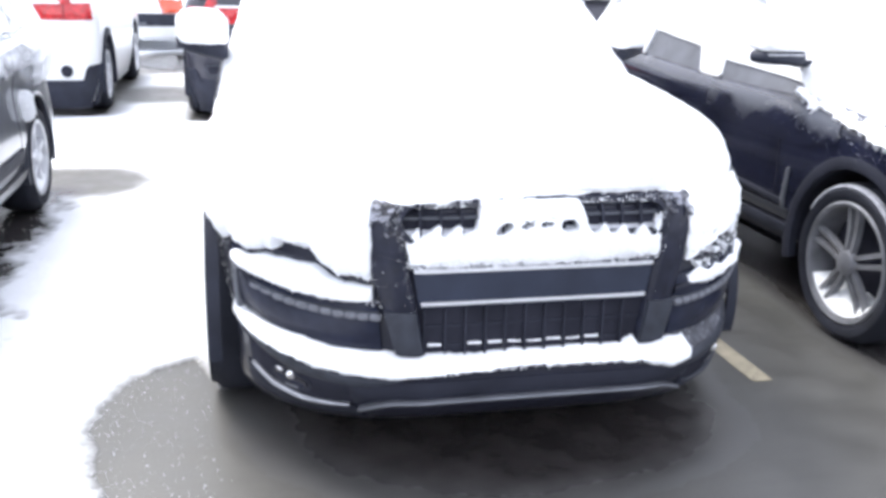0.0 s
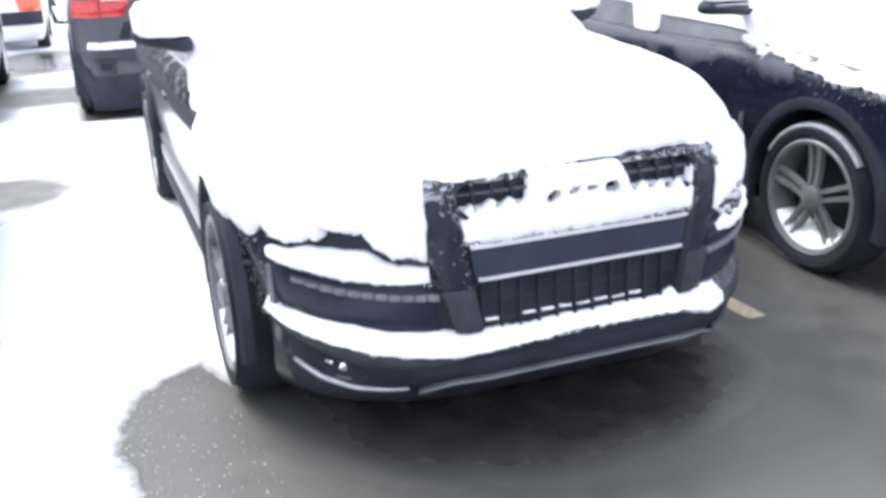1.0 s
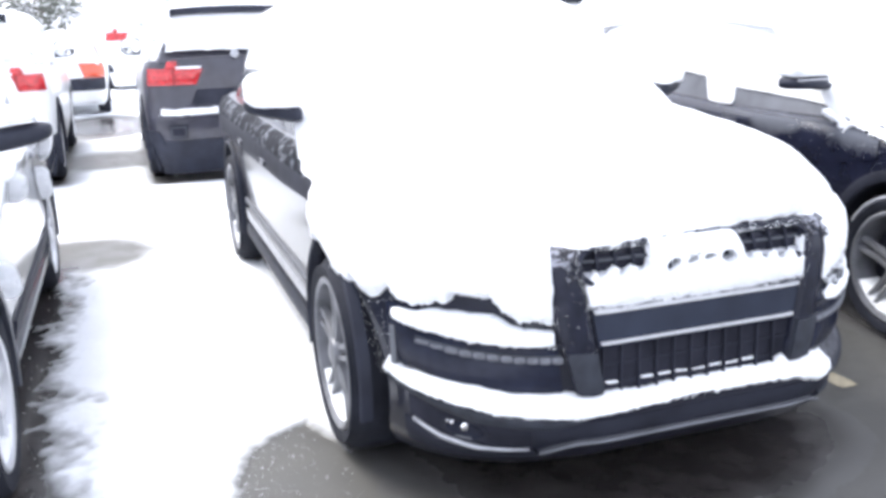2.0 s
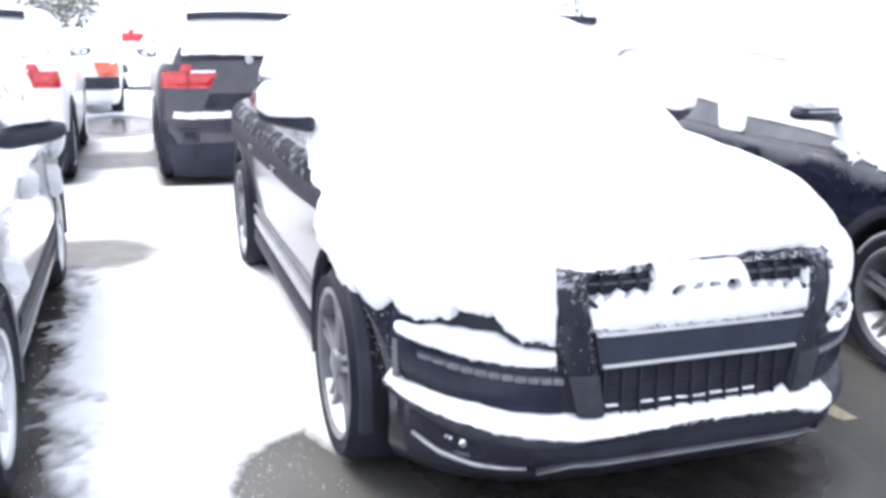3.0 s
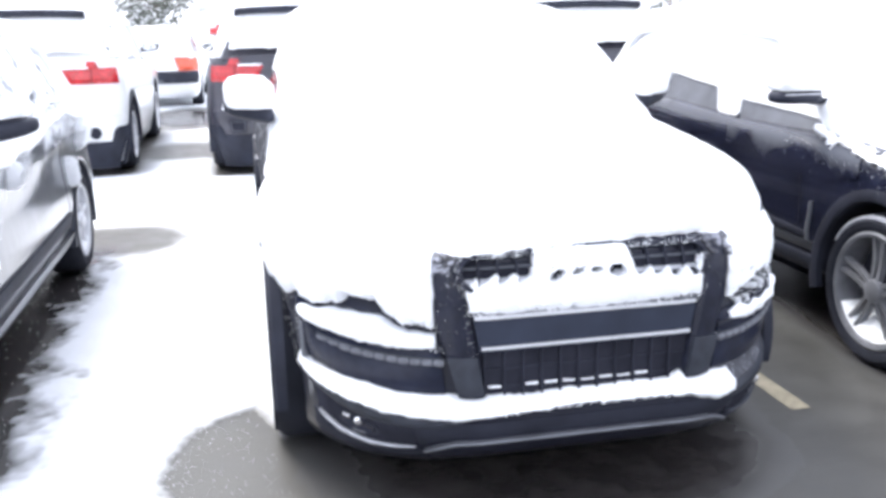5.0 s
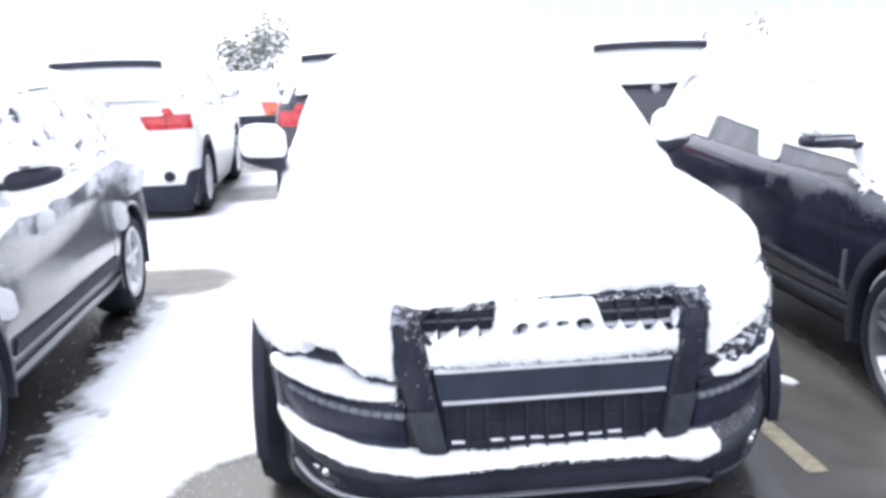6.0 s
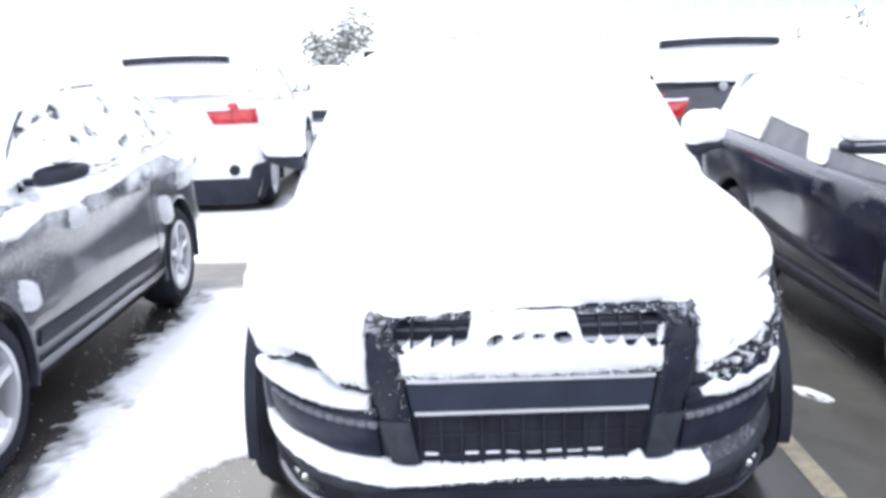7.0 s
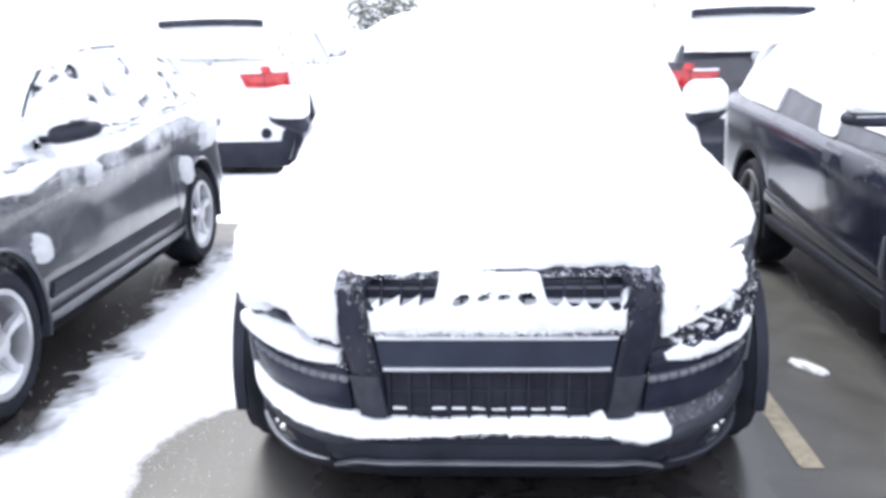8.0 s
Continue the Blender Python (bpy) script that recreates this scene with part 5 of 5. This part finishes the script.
    for tops in ([(0.075, 0.42), (0.09, 0.62), (0.125, 0.80), (0.17, 0.885), (0.24, 0.915), (0.335, 0.93)], [(0.375, 0.935), (0.53, 0.935)]):
        bm = band(seal, tops, [(f + 0.004 * (h < 0.9), h - 0.022) for f, h in tops], 0.034, 0.04, 60, 2, 0.004)
        part("window_seal", bm, DULL, car, "dark window seal showing through snow")
    for y, z, w, h in ((3.58, 0.76, 0.13, 0.22), (1.42, 0.71, 0.08, 0.15), (2.04, 0.98, 0.1, 0.15), (4.12, 0.96, 0.34, 0.26)):
        def clump(q, g, o, y=y, z=z, w=w, h=h):
            return c.flank(1, y + q * w / 2, z + g * h / 2, o)
        bm = band(clump, [(-1.0, 1.0), (1.0, 1.0)], [(-1.0, -1.0), (1.0, -1.0)], 0.002, 0.02, 44, 44, 0.06, 0.05, y * 9,
                  lambda q, g, y=y: q * q + g * g + 0.8 * noise.noise(Vector((q * 3, g * 3, y))) + 0.2 * noise.noise(Vector((q * 8, g * 8, y))) < 0.8)
        bmesh.ops.transform(bm, matrix=m, verts=bm.verts)
        tagged(part("snow_clump", bm, SNOW), "clump of snow stuck to the grey SUV's side", "snow", "snow clumps on the grey SUV")
    fender_snow(c, 1, m, [(0.15, 1.06), (1.2, 1.09), (4.5, 1.18)], [(0.15, 0.97), (0.6, 0.98), (1.0, 1.02), (1.4, 0.99), (1.7, 1.05), (2.0, 1.02), (2.2, 1.06), (2.4, 1.035), (2.8, 1.07), (3.2, 1.11), (3.7, 1.12), (3.9, 1.05), (4.5, 1.02)], 85.0, "ragged snow along the grey SUV's belt line")

    def frost_grain(rng):
        y = rng.uniform(0.2, 2.3)
        return y, along([(0.2, 1.0), (1.0, 1.03), (1.5, 1.0), (2.3, 1.05)], y) - 0.36 * rng.random() ** 2.2 * along([(0.2, 1), (1.6, 1), (2.3, 0.35)], y)
    grains(lambda y, z, o: c.flank(1, y, z, o), frost_grain, 15000, 0.0006, 0.0019, 87, "fine snow stuck to the grey SUV's wing and door", m, 0.002)

    def belt_grain(rng):
        y = rng.uniform(2.3, 4.4)
        return y, 1.1 - 0.12 * rng.random() ** 1.6
    grains(lambda y, z, o: c.flank(1, y, z, o), belt_grain, 2200, 0.0009, 0.0042, 89, "crumbs of snow below the grey SUV's belt line", m, 0.002)
    mirror_cap(-3.12 + 1.0, 1.74, 1.325, 0.2, 0.2, 0.07, 5)
    return c, car, m


left_suv()


# ---- the row behind: three SUVs that stand with their tails this way ----
def rear_suv(paint, label, x, y, snow_seed, tall=1.0, group="SUVs in the row behind"):
    m = Matrix.Translation((x, y, 0)) @ Matrix.Diagonal((1, 1, tall, 1)) @ pose(0, 4.80, 0, 0, 0, 180)
    car = thing("suv", label, "car", m, group)
    levels = [(0.15, 0.14, 0.10, 0.1), (0.31, 0.03, 0.05, 0.03), (0.42, 0.0, 0.02, 0.0), (0.5, 0.0, 0.01, -0.02), (0.66, 0.0, 0.0, -0.03), (0.72, 0.0, 0.0, 0.02), (0.86, 0.02, 0.0, 0.03), (0.95, 0.05, 0.02, 0.04), (1.0, 0.1, 0.06, 0.07)]
    belt = [(0, 1.0), (0.5, 1.03), (1.2, 1.08), (1.8, 1.12), (4.85, 1.25)]
    c = Car(4.85, 0.955, 0.3, 0.6, 0.62, 0.34, levels, belt, (1.35, 2.15, 4.45, 4.78, 1.76, 0.90, 0.72), (1.05, 4.08), 0.38)
    body = part("body", c.shell(), paint, car)
    c.cut_arches(body, 0.455)
    part("cabin", c.cabin_shell(), paint, car)
    R = c.rear
    low_top = 0.39 if paint is WHITE_PAINT else 0.44
    trim = paint if tall > 1.2 else PLASTIC
    # dark plastic, carried down to 0.09 to stand for underside shade too
    part("lower_bumper", band(R, [(-0.93, low_top), (0.93, low_top)], [(-0.9, 0.09), (0.9, 0.09)], 0.012, 0.05, 24, 5, 0.01), trim, car)
    for s in (-1, 1):
        for f0, f1 in ((0.10, 0.40), (0.43, 0.70), (0.73, 0.95)):
            part("side_window", c.side_window(f0, f1, s, 0.08, 0.86), GLASS, car)
        for yy in c.axles:
            wheel(car, (s * 0.815, yy, 0.38), s, 0.38, 0.26, 0.27, ALLOY, 5, False, 0.6)

        ring_arc(car, "arch_lip", (s * 0.90, c.axles[1], 0.38), s, 0.43, 0.505, -0.3, math.pi + 0.3, 0.075, PLASTIC)

        part("side_cladding", band(lambda yy, z, o, s=s: c.side(s, yy, z, o), [(4.40, 0.56), (4.62, 0.55)], [(4.36, 0.12), (4.62, 0.12)], 0.012, 0.03, 8, 6, 0.006), PLASTIC, car)

        def S(xx, z, o, s=s):
            return R(s * xx, z, o)
        part("bumper_corner", band(S, [(0.79, 0.40), (0.81, 0.50), (0.84, 0.535), (0.95, 0.545)], [(0.79, 0.37), (0.95, 0.37)], 0.013, 0.05, 16, 4, 0.008), PLASTIC, car)
        lamp = part("tail_light", band(S, [(0.34, 1.155), (0.90, 1.165)], [(0.42, 1.0), (0.90, 1.0)], 0.018, 0.04, 16, 6, 0.012), RED, car, "red wrap-round lamp")
        part("lamp_top", band(S, [(0.60, 1.235), (0.70, 1.235)], [(0.58, 1.15), (0.74, 1.15)], 0.016, 0.04, 6, 4, 0.008), RED, lamp)
        part("lamp_seam", band(S, [(0.63, 1.16), (0.655, 1.16)], [(0.63, 1.0), (0.655, 1.0)], 0.034, 0.02, 2, 4), material("dark_red_lens", (0.25, 0.01, 0.015), 0.2), lamp)
        if paint is WHITE_PAINT and tall < 1.2:
            pipe = lathe([(0.058, 0.0), (0.062, 0.01), (0.062, 0.08), (0.05, 0.08), (0.05, 0.0)], 24)
            bmesh.ops.rotate(pipe, verts=pipe.verts, matrix=Matrix.Rotation(radians(-90), 3, 'Z'))
            bmesh.ops.translate(pipe, verts=pipe.verts, vec=R(s * 0.63, 0.488, 0.03))
            part("exhaust_surround", pipe, PLASTIC, car)
            disc = bmesh.new()
            bmesh.ops.create_circle(disc, cap_ends=True, segments=24, radius=0.055, matrix=Matrix.Translation(R(s * 0.63, 0.488, 0.015)) @ pose(0, 0, 0, 90, 0, 0))
            part("exhaust_pipe", disc, WELL, car)
        elif tall < 1.2:
            frame_part = part("tailpipe_frame", band(S, [(0.545, 0.603), (0.735, 0.603)], [(0.56, 0.465), (0.72, 0.465)], 0.016, 0.03, 10, 6, 0.006), GRILLE, car)
            part("tailpipe_rim", band(S, [(0.562, 0.588), (0.718, 0.588)], [(0.575, 0.48), (0.705, 0.48)], 0.026, 0.02, 10, 6, 0.003), DULL, frame_part)
            part("tailpipe_mouth", band(S, [(0.575, 0.574), (0.705, 0.574)], [(0.588, 0.494), (0.692, 0.494)], 0.032, 0.02, 10, 6), WELL, frame_part)
        m2 = mirror(car, (s * 0.98, 1.6, 1.33), s, 0.27, 0.22, 0.13, SATIN)
        face = bmesh.new()
        bmesh.ops.create_uvsphere(face, u_segments=20, v_segments=10, radius=0.5, matrix=Matrix.Translation((s * 0.98, 1.64, 1.33)) @ Matrix.Diagonal((0.245, 0.025, 0.20, 1)))
        part("mirror_glass", face, MIRROR_GLASS, m2, "bright mirror glass")
        bm = band(S, [(0.35, 1.178), (0.61, 1.18)], [(0.36, 1.156), (0.61, 1.158)], 0.03, 0.05, 24, 4, 0.014, 0.004, snow_seed + s)
        bmesh.ops.transform(bm, matrix=m, verts=bm.verts)
        tagged(part("lamp_snow", bm, SNOW), "thin line of snow on a tail lamp", "snow", "snow on tail lamps")
    badge = lathe([(0.0005, 0.0), (0.04, 0.0), (0.044, 0.006), (0.036, 0.012), (0.0005, 0.012)], 24)
    bmesh.ops.rotate(badge, verts=badge.verts, matrix=Matrix.Rotation(radians(90), 3, 'Z'))
    bmesh.ops.translate(badge, verts=badge.verts, vec=(0, 4.845, 1.29))
    part("round_badge", badge, TRIM, car, "plain round badge")
    # roof spoiler, dark underneath
    bm = bmesh.new()
    rows = []
    for q in np.linspace(-1, 1, 25):
        xx = q * 0.61
        z = 1.755 - 0.018 * q * q
        rows.append([bm.verts.new((xx, yy, zz)) for yy, zz in ((4.58, z), (4.70, z + 0.012), (4.715, z - 0.05), (4.60, z - 0.075))])
    grid_faces(bm, rows, close=True)
    bm.faces.new(rows[0])
    bm.faces.new(rows[-1])
    part("roof_spoiler", bm, trim, car)
    part("plate_recess", band(R, [(-0.42, 0.95), (0.42, 0.95)], [(-0.5, 0.79), (0.5, 0.79)], 0.004, 0.02, 14, 4), paint if paint is WHITE_PAINT else GRILLE, car)
    part("bumper_ledge", band(R, [(-0.9, 0.70), (0.9, 0.70)], [(-0.9, 0.66), (0.9, 0.66)], 0.01, 0.03, 20, 3, 0.012), paint, car)

    def width(yy):
        return min(along([(0.0, 0.5), (0.2, 0.75), (0.6, 0.94)], yy), along([(1.15, 0.92), (1.5, 0.88), (2.2, 0.79), (4.4, 0.78), (4.7, 0.74)], yy))
    bm = snow_blanket(c.top_z, width, 0.03, 4.70, 0.09, 90, 30, 0.06, snow_seed, 0.05)
    bmesh.ops.transform(bm, matrix=m, verts=bm.verts)
    tagged(part("snow_blanket", bm, SNOW), "thick snow over a parked SUV's roof and bonnet", "snow", "snow on the row behind", "stuff")
    for s in (-1, 1):
        window_snow(c, s, m, 0.0, 0.98, [(0.0, 0.03), (0.98, 0.03)], 0.98, snow_seed + 5 + s, 0.45, "snow stuck on a parked SUV's side windows")
    # snow plastered on the rear window, and on the bumper
    def pane(xx, z, o):
        f = (z - 1.2) / 0.52
        return Vector((xx * lerp(1.0, 0.86, f), lerp(4.83, 4.60, f) + o, z))
    bm = band(pane, [(-0.66, 1.73), (0.66, 1.73)], [(-0.72, 1.33), (0.72, 1.34)], 0.02, 0.05, 50, 20, 0.03, 0.01, snow_seed)
    bmesh.ops.transform(bm, matrix=m, verts=bm.verts)
    tagged(part("window_snow", bm, SNOW), "snow plastered over a parked SUV's rear window", "snow", "snow on rear windows", "stuff")
    bm = band(R, [(-0.78, 0.765), (0.78, 0.765)], [(-0.78, 0.70), (0.78, 0.70)], 0.03, 0.07, 60, 6, 0.02, 0.012, snow_seed + 3)
    bmesh.ops.transform(bm, matrix=m, verts=bm.verts)
    tagged(part("bumper_snow", bm, SNOW), "bank of snow on a parked SUV's rear bumper", "snow", "snow on rear bumpers", "stuff")
    return c, car, m


rear_suv(WHITE_PAINT, "white SUV seen from behind, snow on its roof and rear window", -3.31, 8.0, 31.0, 1.035)
rear_suv(CHARCOAL_PAINT, "charcoal SUV seen from behind, snow on roof and bumper", -0.5, 7.7, 37.0, 1.035)
rear_suv(CHARCOAL_PAINT, "charcoal SUV seen from behind, half hidden by snow", 2.64, 6.9, 41.0, 1.035)


# ---- cars in the lane beyond ----
def far_car(paint, lamp_mat, label, x, y, tall, lamp_z, seed):
    m = Matrix.Translation((x, y, 0)) @ pose(0, 4.5, 0, 0, 0, 180)
    car = thing("car", label, "car", m)
    levels = [(0.22, 0.14, 0.10, 0.14), (0.3, 0.03, 0.05, 0.03), (0.5, 0.0, 0.02, -0.02), (0.62, 0.0, 0.005, -0.01), (0.8, 0.02, 0.0, 0.02), (0.88, 0.06, 0.03, 0.05), (0.92, 0.1, 0.07, 0.09)]
    belt = [(0, 0.92), (1.2, 0.98), (4.5, 1.05)]
    c = Car(4.5, 0.9, 0.3, 0.6, 0.6, 0.3, levels, belt, (1.3, 2.1, 3.7, 4.35, tall, 0.84, 0.64), (0.9, 3.6), 0.33)
    body = part("body", c.shell(), paint, car)
    c.cut_arches(body, 0.37)
    part("cabin", c.cabin_shell(), paint, car)
    R = c.rear
    part("lower_bumper", band(R, [(-0.86, lamp_z[0] - 0.01), (0.86, lamp_z[0] - 0.01)], [(-0.86, lamp_z[0] - 0.24), (0.86, lamp_z[0] - 0.24)], 0.012, 0.04, 20, 5, 0.01), PLASTIC, car)
    part("plate", band(R, [(-0.26, 0.6), (0.26, 0.6)], [(-0.26, 0.5), (0.26, 0.5)], 0.03, 0.02, 6, 3), GRILLE, car)
    part("plate_bar", band(R, [(-0.2, 0.565), (0.2, 0.565)], [(-0.2, 0.53), (0.2, 0.53)], 0.034, 0.01, 6, 1), SATIN, car, "plain pale bar on the plate")
    for s in (-1, 1):
        for f0, f1 in ((0.12, 0.45), (0.5, 0.88)):
            part("side_window", c.side_window(f0, f1, s, 0.08, 0.86), GLASS, car)
        for yy in c.axles:
            wheel(car, (s * 0.78, yy, 0.33), s, 0.33, 0.22, 0.22, ALLOY, 5, False, 0.0)
        part("tail_light", band(lambda xx, z, o, s=s: R(s * xx, z, o), [(0.42, lamp_z[1]), (0.86, lamp_z[1])], [(0.5, lamp_z[0]), (0.86, lamp_z[0])], 0.02, 0.04, 10, 4, 0.01), lamp_mat, car)
    bm = snow_blanket(c.top_z, lambda yy: min(along([(0.0, 0.5), (0.6, 0.88)], yy), along([(1.2, 0.86), (2.1, 0.72), (3.8, 0.7), (4.4, 0.8)], yy)), 0.05, 4.45, 0.09, 50, 20, 0.05, seed, 0.05)
    bmesh.ops.transform(bm, matrix=m, verts=bm.verts)
    tagged(part("snow_blanket", bm, SNOW), "thick snow over a far parked car", "snow", "snow on far cars", "stuff")


far_car(WHITE_PAINT, ORANGE, "pale car with orange-red tail lamps and a dark bumper, under snow", -2.78, 16.0, 1.5, (0.74, 1.0), 91.0)
rear_suv(WHITE_PAINT, "tall white SUV far down the lane, under snow", -0.98, 23.0, 93.0, 1.27, "cars in the far lane")
far_car(CHARCOAL_PAINT, RED, "dark car far down the lane, under snow", -6.2, 17.0, 1.5, (0.8, 1.0), 95.0)

# a lump of snow fallen on the bay
bm = bmesh.new()
bmesh.ops.create_icosphere(bm, subdivisions=4, radius=0.5)
for v in bm.verts:
    n = noise.noise(v.co * 4)
    v.co = Matrix.Rotation(radians(-62), 3, 'Z') @ Vector((v.co.x * 0.24 * (1 + 0.3 * n), v.co.y * 0.075 * (1 + 0.5 * n), max(-0.1, v.co.z) * 0.05)) + Vector((1.57, 1.68, 0.004))
tagged(part("snow_lump", bm, SNOW), "small lump of snow fallen on the wet bay", "snow")


# ---- trees, shrubs and buildings in the distance ----
BARK = material("snowy_bark", (0.16, 0.13, 0.11), 0.9, vary=0.3, bump=0.5, fleck=0.3, patch=0.5)
NEEDLES = material("dull_winter_leaves", (0.14, 0.15, 0.13), 0.8, vary=0.4, vary_scale=4)
# HAZY has the haze of distance put into its pale grey
HAZY = material("haze_pale_grey", (0.47, 0.48, 0.52), 0.9, vary=0.15)


def clumps(points, size, rng, flat=0.7):
    bm = bmesh.new()
    for p in points:
        r = size * rng.uniform(0.5, 1.3)
        q = pose(*p, rng.uniform(-40, 40), rng.uniform(-40, 40), rng.uniform(0, 360)) @ Matrix.Diagonal((r, r * rng.uniform(0.5, 0.9), r * flat, 1))
        bmesh.ops.create_icosphere(bm, subdivisions=1, radius=1, matrix=q)
    return bm


def tree(name, label, x, y, h, w, seed, leaf, n=170, trunk=0.3, fine=0.045):
    rng = random.Random(seed)
    ob = thing(name, label, name, Matrix.Translation((x, y, 0)))
    bm = bmesh.new()
    limbs = [((0, 0, 0), (0.05 * w, 0, h * 0.85), 0.035 * h, 0.008 * h)]
    for k in range(11):
        a = rng.uniform(0, 6.28)
        z = h * rng.uniform(trunk, 0.75)
        limbs.append(((0, 0, z), (0.45 * w * math.cos(a), 0.45 * w * math.sin(a), z + h * rng.uniform(0.08, 0.25)), 0.012 * h, 0.003 * h))
    for a, c, r0, r1 in limbs:
        a, c = Vector(a), Vector(c)
        turn = (c - a).to_track_quat('Z', 'Y').to_matrix().to_4x4()
        bmesh.ops.create_cone(bm, cap_ends=True, segments=7, radius1=r0, radius2=r1, depth=(c - a).length, matrix=Matrix.Translation((a + c) / 2) @ turn)
    part("trunk", bm, BARK if leaf is not HAZY else HAZY, ob)
    pts, caps = [], []
    lobes = [(rng.uniform(-0.3, 0.3) * w, rng.uniform(-0.3, 0.3) * w, h * rng.uniform(trunk + 0.1, 0.92), rng.uniform(0.14, 0.26) * w) for _ in range(9)]
    for _ in range(n):
        lx, ly, lz, lr = rng.choice(lobes)
        v = Vector((rng.gauss(0, 1), rng.gauss(0, 1), rng.gauss(0, 0.8))).normalized() * lr * rng.uniform(0.5, 1.1)
        q = (lx + v.x, ly + v.y, lz + v.z)
        pts.append(q)
        if rng.random() < 0.55:
            caps.append((q[0], q[1], q[2] + fine * w * 0.7))
    tagged(part("crown", clumps(pts, fine * w, rng), leaf, ob), kind="stuff")
    tagged(part("crown_snow", clumps(caps, fine * 1.1 * w, rng, 0.45), SNOW, ob, "snow lying on the twigs"), kind="stuff")
    return ob


tree("tree", "small bushy tree laden with snow", -3.8, 29.0, 3.1, 2.9, 5, NEEDLES, 1300, 0.35, 0.022)
for k, (x, y, h, w) in enumerate(((-1.6, 90, 5.2, 3.6), (1.0, 90, 5.8, 3.4), (3.4, 91, 5.0, 2.6), (-4.8, 92, 4.4, 3.5), (15.4, 90, 6.4, 1.8), (-20.8, 90, 6.2, 2.0), (0.5, 95, 5.0, 5.0), (-9, 95, 4.6, 4))):
    tagged(tree("tree", "distant tree dusted with snow, haze in its pale colour", x, y, h, w, 20 + k, HAZY, 120, 0.3), group="distant trees")


def building(label, x0, x1, y, h, bays, sill, glass):
    m = Matrix.Translation((x0, y, 0))
    ob = thing("building", label, "building", m)
    w = x1 - x0
    part("wall", box(w, 12, h, (w / 2, 6, h / 2)), material("white_plaster", (0.8, 0.8, 0.81), 0.8, vary=0.04, vary_scale=0.5), ob, smooth=False)
    part("roof", box(w + 0.6, 12.6, 0.35, (w / 2, 6, h + 0.176)), HAZY, ob, smooth=False)
    for k in range(bays):
        cx = w * (k + 0.5) / bays
        win = part("window", box(w / bays * 0.8, 0.12, h - sill - 0.5, (cx, -0.06, (h + sill) / 2)), HAZY, ob, smooth=False)
        part("pane", box(w / bays * 0.74, 0.04, h - sill - 0.64, (cx, -0.14, (h + sill) / 2)), glass, win, smooth=False)
    return ob


BLUE_GLASS = material("pale_blue_window_glass", (0.43, 0.50, 0.55), 0.3, vary=0.15)
building("white long building with a strip of bluish windows", 16, 62, 84, 7.4, 14, 4.6, BLUE_GLASS)
building("long low white building with a grey roof edge", -62, -20.5, 84, 4.3, 0, 3.2, HAZY)
for k, (x, y, h, w) in enumerate(((11.4, 28.0, 2.7, 1.0), (13.6, 28.0, 2.9, 1.6))):
    tagged(tree("shrub", "small tan shrub capped with snow", x, y, h, w, 60 + k, NEEDLES, 90, 0.3), group="shrubs by the far lane")
